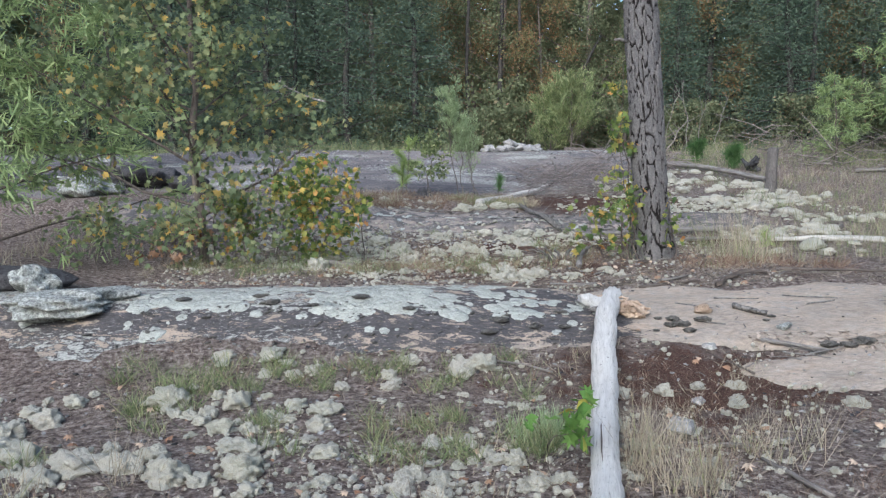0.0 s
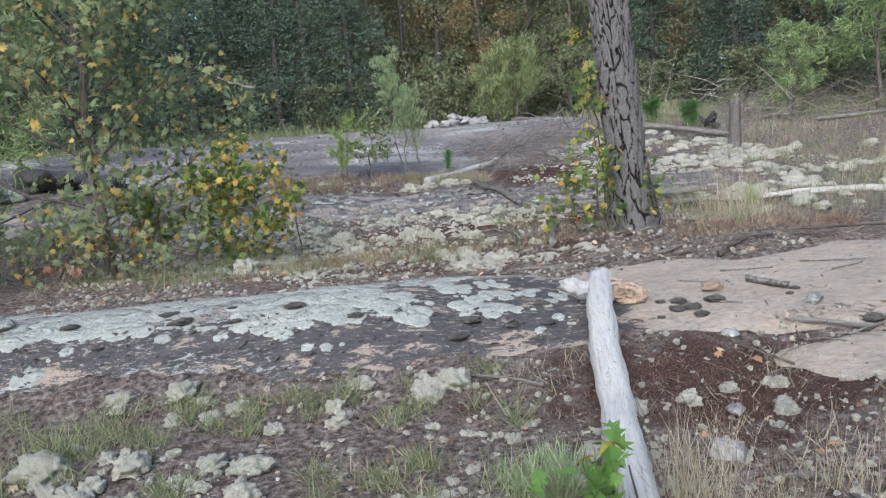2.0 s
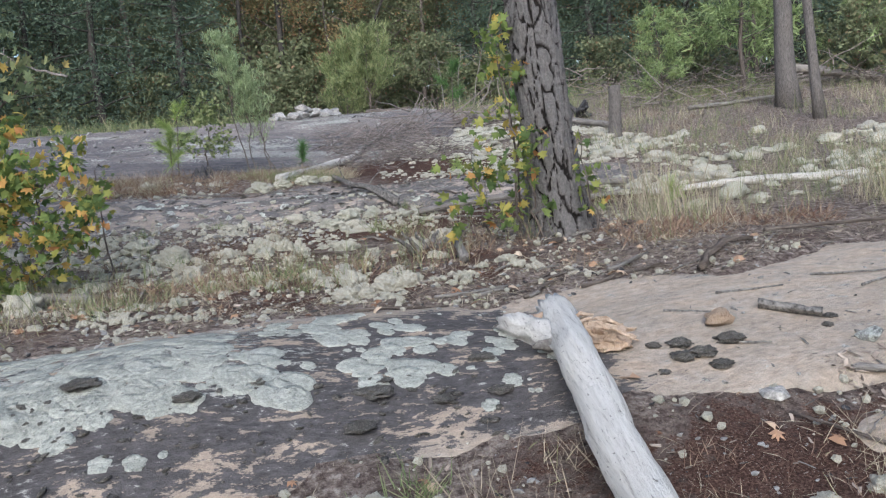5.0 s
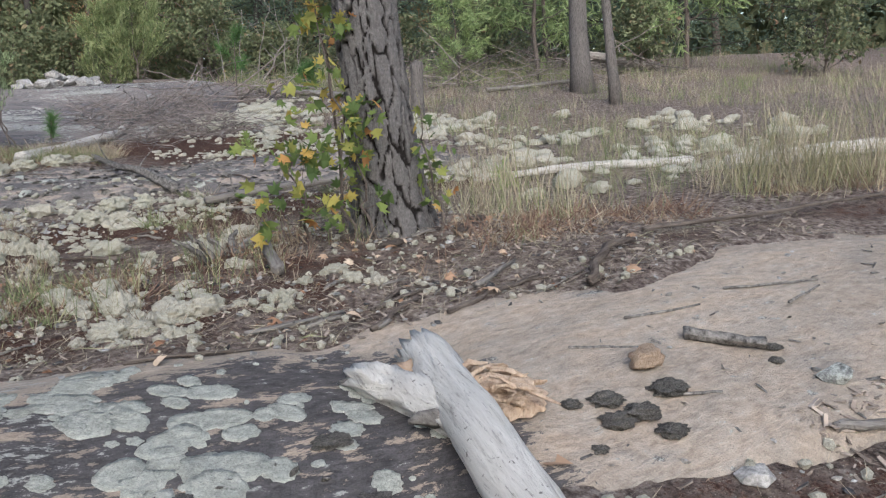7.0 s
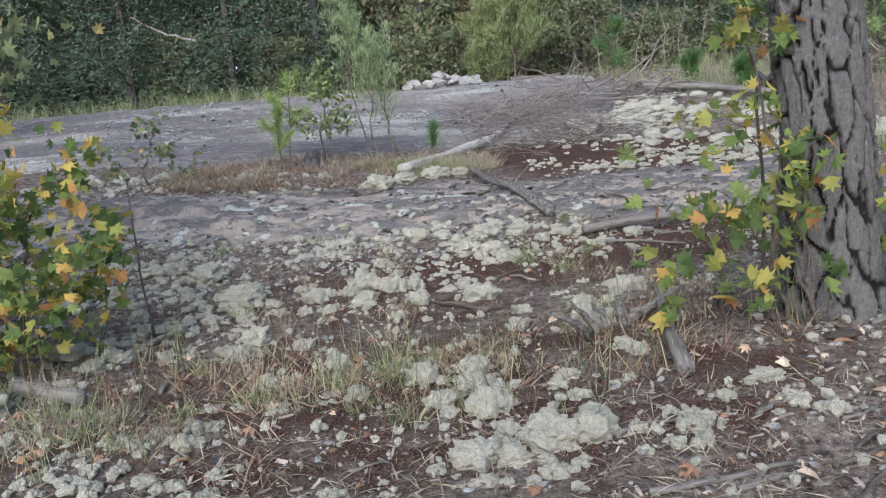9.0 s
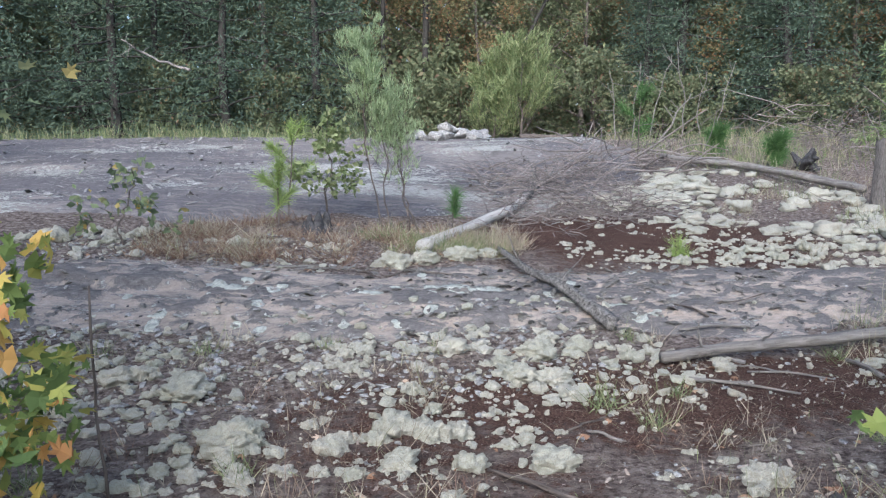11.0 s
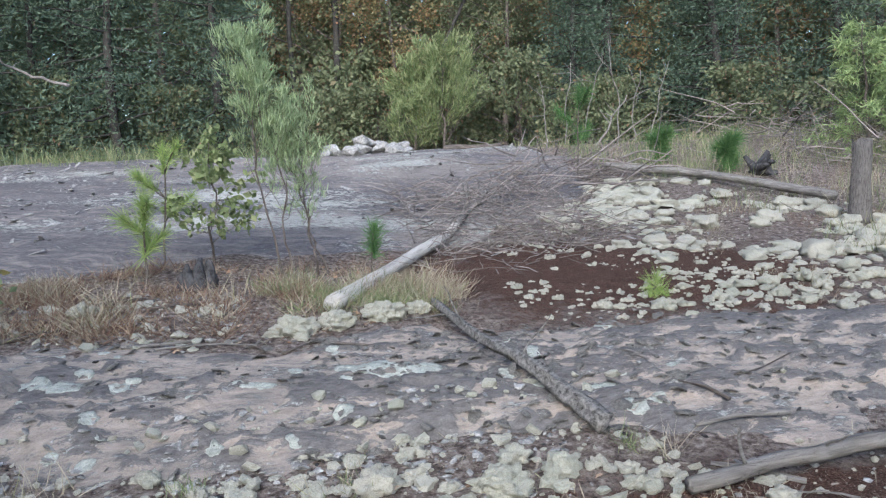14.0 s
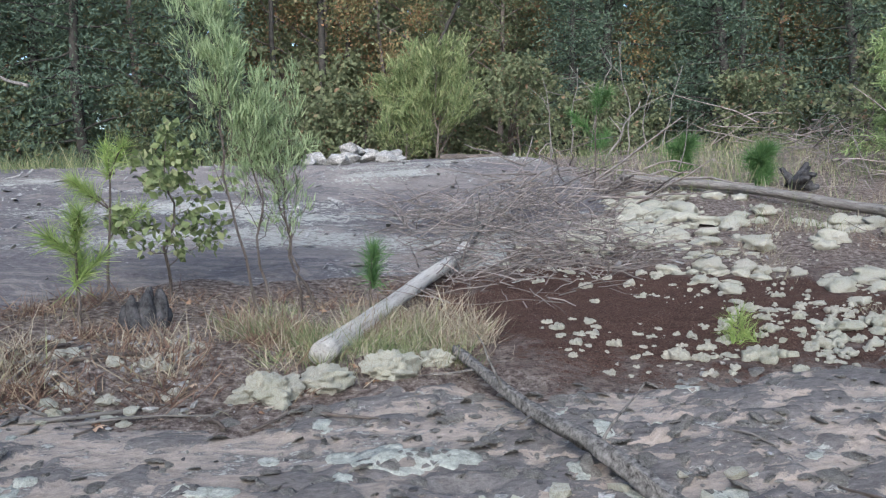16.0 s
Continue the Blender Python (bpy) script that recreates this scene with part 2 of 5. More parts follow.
BUSH = leaf_material("pale_bush", ((0.0, (0.138, 0.180, 0.080)), (0.7, (0.248, 0.297, 0.140)), (1.0, (0.350, 0.360, 0.200))), 0.35)
PINE_FAR = leaf_material("pine_foliage", ((0.0, (0.172, 0.241, 0.108)), (1.0, (0.356, 0.437, 0.200))), 0.35)
GRASS_DRY = leaf_material("dry_grass", ((0.0, (0.24, 0.20, 0.15)), (0.5, (0.35, 0.30, 0.225)), (0.85, (0.46, 0.41, 0.31)), (1.0, (0.25, 0.28, 0.12))), 0.2)
GRASS_GREEN = leaf_material("green_grass", ((0.0, (0.12, 0.155, 0.07)), (0.6, (0.20, 0.235, 0.115)), (1.0, (0.36, 0.34, 0.21))), 0.25)
GRASS_TALL = leaf_material("tall_grass", ((0.0, (0.16, 0.17, 0.095)), (0.6, (0.27, 0.25, 0.155)), (1.0, (0.40, 0.36, 0.24))), 0.25)
GRASS_RED = leaf_material("russet_grass", ((0.0, (0.12, 0.07, 0.055)), (0.6, (0.22, 0.15, 0.11)), (1.0, (0.34, 0.27, 0.19))), 0.2)
DEAD_LEAF = leaf_material("fallen_leaves", ((0.0, (0.20, 0.11, 0.07)), (0.5, (0.35, 0.22, 0.14)), (1.0, (0.52, 0.42, 0.32))), 0.15)

# ---- the lie of the land ----
PROFILE_Y = (-60, -20, 0, 4, 5.2, 6, 6.6, 7.2, 8.5, 10, 11.7, 13.2, 14, 16.4, 18, 20, 24, 27, 33, 60, 400)
PROFILE_Z = (-0.6, -0.1, 0, 0.0, 0.06, 0.18, 0.37, 0.54, 0.58, 0.58, 0.69, 0.92, 1.07, 1.28, 1.5, 1.78, 2.36, 2.45, 2.1, 1.4, 0.5)


def ease(a, b, v):
    t = np.clip((np.asarray(v, float) - a) / (b - a), 0, 1)
    return t * t * (3 - 2 * t)


def hump(x, y, cx, cy, rx, ry):
    return np.exp(-(((x - cx) / rx) ** 2 + ((y - cy) / ry) ** 2))


def height(x, y):
    x, y = np.asarray(x, float), np.asarray(y, float)
    z = sum(np.interp(y + d, PROFILE_Y, PROFILE_Z) for d in (-0.5, -0.25, 0, 0.25, 0.5)) / 5
    z = z - 0.07 * np.clip(x, -3.5, 1.5) * ease(11.5, 14.5, y) * (1 - 0.6 * ease(18, 23, y))
    z = z + 0.13 * np.exp(-(((y - 6.85) / 0.55) ** 2)) * ease(0.6, -0.6, x)
    z = z - 0.085 * hump(x, y, 1.38, 7.3, 0.4, 0.4) - 0.10 * np.exp(-(((y - 7.4) / 0.6) ** 2)) * ease(3.3, 5, x)
    z = z + 0.10 * hump(x, y, 2.3, 9.1, 1.1, 0.8) + 0.07 * hump(x, y, 0.6, 14.6, 1.3, 0.6)
    return z


GRID = {}


def lattice(u, v, seed):
    """Smooth value noise on arrays."""
    if seed not in GRID:
        GRID[seed] = np.random.RandomState(seed).rand(64, 64)
    g = GRID[seed]
    iu, iv = np.floor(u).astype(int), np.floor(v).astype(int)
    fu, fv = u - iu, v - iv
    fu, fv = fu * fu * (3 - 2 * fu), fv * fv * (3 - 2 * fv)
    a, b = g[iu % 64, iv % 64], g[(iu + 1) % 64, iv % 64]
    c, d = g[iu % 64, (iv + 1) % 64], g[(iu + 1) % 64, (iv + 1) % 64]
    return (a * (1 - fu) + b * fu) * (1 - fv) + (c * (1 - fu) + d * fu) * fv - 0.5


def rough(x, y, size, octaves=4, seed=0):
    x, y = np.asarray(x, float), np.asarray(y, float)
    return sum(lattice(x / size * 2 ** k + 7.3 * k, y / size * 2 ** k + 3.1 * k, seed + k) * 0.55 ** k for k in range(octaves))


def near_rock(x, y):
    """Inside (above 0) of the near granite outcrop, in metres from its edge."""
    low = np.interp(x, (-7, -2.6, -0.8, 0.3, 1.1, 1.5, 2.0, 2.2, 2.6, 3.6, 6, 9), (6.2, 6.2, 6.2, 6.2, 6.2, 6.25, 6.05, 5.7, 5.25, 4.9, 5.0, 5.3))
    high = np.interp(x, (-7, -3.2, -1, 1.1, 2, 3.1, 4.7, 9), (7.7, 7.75, 7.7, 7.55, 7.5, 7.6, 7.55, 7.7))
    ends = 0.5 * np.minimum(x + 7.3, 8.6 - x)
    return np.minimum(np.minimum(y - low, high - y), ends) + 0.35 * rough(x, y, 0.9, 5, 11) - 0.95 * hump(x, y, 2.6, 6.08, 0.55, 0.17)


def mid_rock(x, y):
    low = np.interp(x, (-5, -1.7, 0.7, 1.7, 2.9, 5.5), (12.7, 12.5, 12.25, 12.1, 11.95, 12.2))
    high = np.interp(x, (-5, -1.9, -0.7, 0, 1, 2.8, 5.5), (14.1, 14.0, 14.0, 13.9, 14.0, 13.9, 13.3))
    return np.minimum(np.minimum(y - low, high - y), 0.5 * (5.2 - x)) + 0.42 * rough(x, y, 1.1, 5, 21)


def far_rock(x, y):
    low = np.interp(x, (-30, -6, -2.5, -1, 0.3, 2.1, 3.6, 4.6, 5.2), (14.5, 15.0, 15.8, 16.3, 16.5, 17.1, 18.2, 19.8, 22))
    return np.minimum(np.minimum(y - low, 27 - y), 0.9 * (5.4 - x)) + 0.8 * rough(x, y, 1.6, 5, 31)


def moss_mat(x, y):
    """Low mats of grey moss on the middle slab, 0 to 1."""
    return ease(-0.05, 0.10, rough(x, 1.5 * y, 0.17, 3, 45) + 0.20 * ease(-0.8, 1.8, x) + 0.5 * rough(x, 2 * y, 1.2, 2, 46) - 0.05)


def ground_height(x, y):
    z = height(x, y) + (0.05 * rough(x, y, 0.7, 4, 3) + 0.025 * rough(x, y, 0.2, 2, 5)) * ease(120, 30, np.abs(x) + np.abs(y))
    for f, d in ((near_rock, 0.10), (mid_rock, 0.07), (far_rock, 0.08)):
        z = z - d * ease(0.05, 0.35, f(x, y))
    return z


def rock_lift(f, x, y, lift):
    m = f(x, y)
    mat = 0.022 * moss_mat(x, y) * ease(0, 0.2, m) if f is mid_rock else 0.0
    return mat + height(x, y) + np.where(m > 0, lift * (1 - np.exp(-np.maximum(m, 0) / 0.18)), m * 0.35) + 0.035 * rough(x, y, 0.9, 5, 41) * ease(0, 0.3, m) - 0.012 + 0.045 * ease(0.0, 0.05, rough(0.35 * x, y, 0.9, 4, 43)) * ease(0, 0.4, m) * ease(12, 12.5, y)


def top_at(x, y):
    """The height of whatever lies uppermost: soil or rock."""
    z = ground_height(x, y)
    for f, lift in ((near_rock, 0.03), (mid_rock, 0.035), (far_rock, 0.035)):
        z = np.maximum(z, rock_lift(f, x, y, lift))
    return z


# ---- mesh helpers ----
def mesh_object(name, verts, faces, material, parent=None, smooth=True, label=""):
    data = bpy.data.meshes.new(name)
    data.from_pydata(np.asarray(verts).tolist(), [], faces if isinstance(faces, list) else faces.tolist())
    data.materials.append(material)
    if smooth:
        data.polygons.foreach_set("use_smooth", [True] * len(data.polygons))
    data.update()
    ob = new(name, data)
    if parent is not None:
        ob.parent = parent
    if label:
        ob["label"] = label
    return ob


def attribute(ob, name, values):
    a = ob.data.attributes.new(name, "FLOAT", "POINT")
    a.data.foreach_set("value", np.asarray(values, np.float32))


def holder(name, x, y, z=0.0, turn=0.0):
    ob = new(name)
    ob.empty_display_size = 0.1
    ob.matrix_world = pose(x, y, z, 0, 0, turn)
    return ob


def sheet(xs, ys, zf):
    gx, gy = np.meshgrid(xs, ys)
    v = np.stack([gx, gy, zf(gx, gy)], -1).reshape(-1, 3)
    n, m = len(xs), len(ys)
    i = (np.arange(m - 1)[:, None] * n + np.arange(n - 1)[None, :]).reshape(-1)
    return v, np.stack([i, i + 1, i + n + 1, i + n], -1)


def keep_faces(v, f, ok):
    """Drop the faces with no corner inside, and the loose corners."""
    f = f[ok[f].any(1)]
    used = np.unique(f)
    back = np.zeros(len(v), int)
    back[used] = np.arange(len(used))
    return v[used], back[f]


def tube(path, radii, sides=8, wobble=0.0, rng=None, cap=True):
    """A tapered tube along a path: vertices and faces."""
    path, n = np.asarray(path, float), len(path)
    tang = np.gradient(path, axis=0)
    tang /= np.linalg.norm(tang, axis=1)[:, None] + 1e-9
    ref = np.array([0.0, 0.0, 1.0]) if abs(tang[:, 2].mean()) < 0.8 else np.array([1.0, 0.0, 0.0])
    a = np.cross(tang, ref)
    a /= np.linalg.norm(a, axis=1)[:, None] + 1e-9
    b = np.cross(tang, a)
    ang = np.linspace(0, 2 * np.pi, sides, endpoint=False)
    r = np.asarray(radii, float)[:, None] * np.ones((1, sides))
    if wobble and rng is not None:
        knots = max(3, n // 4)
        grain = rng.rand(knots, sides) - 0.5
        t = np.linspace(0, knots - 1, n)
        k0 = np.minimum(t.astype(int), knots - 2)
        along = grain[k0] + (grain[k0 + 1] - grain[k0]) * (t - k0)[:, None]
        r = r * (1 + 0.8 * wobble * along + wobble * (rng.rand(1, sides) - 0.5) + 0.25 * wobble * (rng.rand(n, sides) - 0.5))
    v = path[:, None] + r[..., None] * (np.cos(ang)[None, :, None] * a[:, None] + np.sin(ang)[None, :, None] * b[:, None])
    i = (np.arange(n - 1)[:, None] * sides + np.arange(sides)[None, :]).reshape(-1)
    j = (np.arange(n - 1)[:, None] * sides + (np.arange(sides)[None, :] + 1) % sides).reshape(-1)
    f = np.stack([i, i + sides, j + sides, j], -1).tolist()
    if cap:
        f.append(list(range(sides)))
        f.append(list(range(n * sides - 1, (n - 1) * sides - 1, -1)))
    return v.reshape(-1, 3), f


def joined(pieces):
    vs, fs, k = [], [], 0
    for v, f in pieces:
        vs.append(np.asarray(v))
        fs += [[q + k for q in p] for p in f]
        k += len(v)
    return np.concatenate(vs), fs


def bent(p0, p1, n, sag, rng):
    """A crooked path between two points."""
    p0, p1 = np.asarray(p0, float), np.asarray(p1, float)
    t = np.linspace(0, 1, n)[:, None]
    p = p0 + (p1 - p0) * t
    k = np.cumsum(rng.randn(n, 3), 0) * sag
    return p + k - (k[:1] * (1 - t) + k[-1:] * t)


def scatter(tv, tf, pos, ax, ay, az, size):
    """Many copies of one small template in one mesh. ax, ay, az: its axes."""
    tv, tf = np.asarray(tv, float), np.asarray(tf, int)
    s = np.asarray(size, float).reshape(-1, 1, 1)
    v = pos[:, None] + s * (tv[None, :, 0:1] * ax[:, None] + tv[None, :, 1:2] * ay[:, None] + tv[None, :, 2:3] * az[:, None])
    f = tf[None] + (np.arange(len(pos)) * len(tv))[:, None, None]
    return v.reshape(-1, 3), f.reshape(-1, tf.shape[1])


def unit(v):
    return v / (np.linalg.norm(v, axis=-1, keepdims=True) + 1e-9)


def frames_along(d, rng):
    """Right-handed axes whose second axis runs along d."""
    r = unit(rng.randn(*d.shape))
    ax = unit(np.cross(d, r))
    return ax, d, np.cross(ax, d)


def star_leaf():
    """A five-lobed leaf lying in its own plane, stalk end at the origin."""
    out = []
    for k in range(5):
        a = radians(-20 + 55 * k)
        out.append((0.55 * math.cos(a), 0.45 + 0.55 * math.sin(a), -0.08))
        if k < 4:
            b = a + radians(27.5)
            out.append((0.24 * math.cos(b), 0.45 + 0.24 * math.sin(b), 0.02))
    v = [(0, 0.42, 0.05), (0, 0.0, 0.0)] + out
    f = [(0, 2 + k, 3 + k) for k in range(8)] + [(0, 1, 2), (0, 10, 1)]
    return v, f


STAR = star_leaf()
DIAMOND = ([(0, 0, 0), (0.32, 0.5, 0.06), (0, 1, 0), (-0.32, 0.5, 0.06)], [(0, 1, 2, 3)])
NARROW = ([(-0.06, 0, 0), (0.06, 0, 0), (0.05, 0.6, 0.03), (0, 1, 0), (-0.05, 0.6, 0.03)], [(0, 1, 2), (0, 2, 4), (4, 2, 3)])
SPRAY = ([(0, 0, 0), (0.16, 0.35, 0.05), (0.05, 1, 0), (-0.12, 0.5, -0.04)], [(0, 1, 2, 3)])
NEEDLE = ([(-0.02, 0, 0), (0.02, 0, 0), (0, 1, 0)], [(0, 1, 2)])

# ---- ground and rock ----
def stretch_axis(a, b, step, far):
    mid = np.arange(a, b + step / 2, step)
    out = np.geomspace(step, far, 34)
    return np.concatenate([(a - np.cumsum(out))[::-1], mid, b + np.cumsum(out)])


def moss_amount(x, y):
    """How much red-brown moss covers the soil."""
    m = 0.55 * hump(x, y, 3.2, 14.9, 1.9, 1.3) + 0.4 * hump(x, y, 2.6, 16.0, 1.3, 1.0) + 0.7 * hump(x, y, 2.6, 11.2, 2.2, 0.5)
    m = m + 0.5 * hump(x, y, 1.7, 5.6, 1.3, 0.75) + 0.26 * hump(x, y, 0.5, 8.2, 2.2, 0.5) + 0.25 * hump(x, y, 0.3, 10.5, 2.0, 1.2)
    return m + 0.30 * hump(x, y, 6.0, 7.9, 3.0, 0.25) + 0.2 * hump(x, y, -2.0, 5.7, 1.5, 0.4) + 0.3 * hump(x, y, -1.2, 14.9, 0.8, 0.5) + 0.25 * hump(x, y, 0.5, 9.0, 2.2, 0.8) + 0.20


gx, gy = stretch_axis(-6, 9, 0.07, 260), stretch_axis(1.5, 21, 0.07, 260)
v, f = sheet(gx, gy, ground_height)
ground = tagged(mesh_object("ground", v, f, SOIL), "brown woodland soil with red moss, grit and dead litter", "ground", kind="structure")
attribute(ground, "moss", moss_amount(v[:, 0], v[:, 1]))


def rock_sheet(name, f, lift, xs, ys, material, crust, film, label):
    v, q = sheet(xs, ys, lambda x, y: rock_lift(f, x, y, lift))
    v, q = keep_faces(v, q, f(v[:, 0], v[:, 1]) > -0.12)
    ob = tagged(mesh_object(name, v, q, material), label, "rock", kind="structure")
    attribute(ob, "crust", crust(v[:, 0], v[:, 1]))
    attribute(ob, "film", film(v[:, 0], v[:, 1]))
    return ob


rock_sheet("rock_outcrop_1", near_rock, 0.03, np.arange(-8, 9.5, 0.04), np.arange(4.4, 8.4, 0.04), GRANITE_NEAR,
           lambda x, y: 0.62 * ease(1.8, 1.3, x + 0.25 * (y - 6.7) + 0.4 * rough(x, y, 0.6, 3, 51)) * ease(6.12, 6.36, y + 0.4 * ease(0.6, -0.9, x)) * ease(7.65, 7.3, y) + 0.08,
           lambda x, y: 0.50 * ease(0.7, -0.4, x) * ease(6.45, 6.85, y) + 0.46 * ease(-0.2, -1.4, x) * ease(6.6, 6.2, y) + 0.10,
           "rounded tan granite outcrop with black crust and pale lichen")
rock_sheet("rock_outcrop_2", mid_rock, 0.035, np.arange(-5.5, 5.6, 0.03), np.arange(11.6, 14.6, 0.03), GRANITE_MID,
           lambda x, y: 0.33 + 0.36 * moss_mat(x, y), lambda x, y: 0.22 - 0.25 * moss_mat(x, y),
           "flat grey granite slab matted with dark moss")
rock_sheet("rock_outcrop_3", far_rock, 0.035, np.concatenate([np.arange(-30, -5, 0.25), np.arange(-5, 6, 0.08)]), np.arange(13.5, 28.1, 0.09), GRANITE_FAR,
           lambda x, y: 0.40 + 0.9 * rough(0.35 * x, y, 1.3, 4, 61), lambda x, y: 0.24 + 0.9 * rough(0.4 * x, y, 0.9, 4, 62),
           "broad dark grey granite slab rising to the crest")


# ---- trees and plants ----
def limb(path, r0, r1, sides=6):
    return tube(path, np.linspace(r0, r1, len(path)), sides, cap=False)


def branching(rng, base, height_m, r, lean, n_limbs, start, spread, up, crook=0.05, twigs=9):
    """A trunk, limbs and twigs. Returns the tubes and the twigs' points with their ways."""
    n = 14
    trunk = bent(base, np.add(base, (lean[0], lean[1], height_m)), n, crook * 0.6, rng)
    tubes = [limb(trunk, r, r * 0.2, 8)]
    pts, ways = [], []
    for k in range(n_limbs):
        t = start + (1 - start) * (k + rng.rand()) / n_limbs
        i = min(int(t * (n - 1)), n - 2)
        p = trunk[i] + (trunk[i + 1] - trunk[i]) * (t * (n - 1) - i)
        a = k * 2.4 + rng.rand()
        reach = spread * (1.15 - 0.75 * t) * (0.7 + 0.6 * rng.rand())
        end = p + np.array([math.cos(a) * reach, math.sin(a) * reach, up * reach * (0.6 + 0.8 * rng.rand())])
        path = bent(p, end, 7, crook * 0.6, rng)
        rr = r * (1.05 - 0.85 * t) * 0.38
        tubes.append(limb(path, rr, rr * 0.3, 5))
        for j in range(twigs):
            q = path[2 + rng.randint(5)]
            d = unit(unit(end - p) + 0.9 * rng.randn(3))
            tip = q + d * reach * (0.2 + 0.3 * rng.rand())
            tubes.append(limb(bent(q, tip, 3, crook * 0.3, rng), rr * 0.28, rr * 0.1, 3))
            for w in np.linspace(0.2, 1, 6):
                pts.append(q + (tip - q) * w)
                ways.append(d)
    return tubes, np.array(pts), np.array(ways)


def leaves_on(rng, pts, ways, count, template, size, loose, droop=0.3, wild=0.9):
    i = rng.randint(len(pts), size=count)
    p = pts[i] + rng.randn(count, 3) * loose
    d = unit(ways[i] + wild * rng.randn(count, 3) + np.array([0, 0, -droop]))
    ax, ay, az = frames_along(d, rng)
    return scatter(*template, p, ax, ay, az, size * (0.6 + 0.7 * rng.rand(count)))


def broadleaf(name, seed, x, y, tall, r, lean, n_limbs, start, spread, up, count, template, size, material, label, category="tree", loose=0.07, wood=DARK_WOOD, droop=0.3, wild=0.9, twigs=9):
    rng = np.random.RandomState(seed)
    tree = tagged(holder(name, x, y, float(top_at(x, y)) - 0.03), label, category)
    tubes, pts, ways = branching(rng, (0, 0, -0.05), tall, r, lean, n_limbs, start, spread, up, twigs=twigs)
    mesh_object("trunk", *joined(tubes), wood, tree)
    mesh_object("crown", *leaves_on(rng, pts, ways, count, template, size, loose, droop, wild), material, tree, smooth=False)
    return tree


def cedar_tree(seed, tall, spread, count, material, label, name="cedar_tree"):
    """A dense conifer, green nearly to the ground."""
    rng = np.random.RandomState(seed)
    tree = tagged(holder(name, 0, 0), label, "tree", "trees of the wood edge")
    trunk = bent((0, 0, -0.3), (0.2, 0, tall), 12, 0.05, rng)
    tubes = [limb(trunk, 0.16, 0.03, 7)]
    pts, ways = [], []
    for k in range(64):
        t = 0.05 + 0.93 * (k + rng.rand()) / 64
        p = np.array([np.interp(t, np.linspace(0, 1, 12), trunk[:, j]) for j in range(3)])
        a = k * 2.39996 + 0.5 * rng.rand()
        reach = spread * (1.05 - t) ** 0.7 * (0.55 + 0.6 * rng.rand())
        end = p + np.array([math.cos(a) * reach, math.sin(a) * reach, reach * (0.25 - 0.5 * rng.rand())])
        tubes.append(limb(bent(p, end, 5, 0.05, rng), 0.035, 0.008, 4))
        n = 26
        w = rng.rand(n) ** 0.7
        pts += list(p + (end - p) * w[:, None] + rng.randn(n, 3) * 0.16 * reach * 0.6)
        ways += [unit(end - p)] * n
    mesh_object("trunk", *joined(tubes), STEM_SHADED, tree)
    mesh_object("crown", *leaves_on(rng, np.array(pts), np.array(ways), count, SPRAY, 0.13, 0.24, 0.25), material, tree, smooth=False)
    return tree


def set_down(tree, x, y, turn=0.0, size=1.0):
    tree.matrix_basis = pose(x, y, float(top_at(x, y)) - 0.05, 0, 0, turn) @ Matrix.Scale(size, 4)


def plant_copies(tree, spots, rng):
    for x, y, size in spots:
        c = copy_thing(tree, pose(x, y, float(top_at(x, y)) - 0.05, 0, 0, 360 * rng.rand()))
        c.scale = (size, size, size * (0.9 + 0.25 * rng.rand()))


wood_rng = np.random.RandomState(5)
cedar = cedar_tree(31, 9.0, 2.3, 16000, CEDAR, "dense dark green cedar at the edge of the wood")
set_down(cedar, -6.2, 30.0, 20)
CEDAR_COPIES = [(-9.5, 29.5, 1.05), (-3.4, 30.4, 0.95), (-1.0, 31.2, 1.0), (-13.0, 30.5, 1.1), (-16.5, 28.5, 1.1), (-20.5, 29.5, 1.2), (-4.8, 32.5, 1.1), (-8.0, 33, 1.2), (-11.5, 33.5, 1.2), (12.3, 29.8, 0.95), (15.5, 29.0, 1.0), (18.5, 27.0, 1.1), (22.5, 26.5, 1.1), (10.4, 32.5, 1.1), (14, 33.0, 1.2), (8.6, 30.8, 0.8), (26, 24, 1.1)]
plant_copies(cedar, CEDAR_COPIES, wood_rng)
hardwood = broadleaf("woodland_tree", 32, 2.2, 34.5, 11, 0.14, (0.6, 0), 20, 0.10, 3.0, 0.5, 15000, DIAMOND, 0.115, WOODS, "woodland hardwood with thinning grey-green leaves", loose=0.32, twigs=4)
hardwood["group"] = "trees of the wood edge"
plant_copies(hardwood, [(5.6, 34.0, 1.0), (8.4, 36.0, 1.1), (0.4, 37.5, 1.1), (-3.0, 37, 1.15), (11.5, 37, 1.2), (4.0, 38.5, 1.2), (7.0, 32.6, 0.7)], wood_rng)
rust_tree = broadleaf("woodland_tree", 33, 9.8, 33.2, 9, 0.11, (-0.5, 0), 16, 0.15, 2.4, 0.4, 11000, DIAMOND, 0.11, WOODS_RUST, "woodland tree with rust-tinted autumn leaves", loose=0.28, twigs=4)
plant_copies(rust_tree, [(4.0, 33.0, 0.75), (-12.5, 31.8, 1.2), (1.6, 36.2, 1.0), (17.5, 34.5, 1.1)], wood_rng)
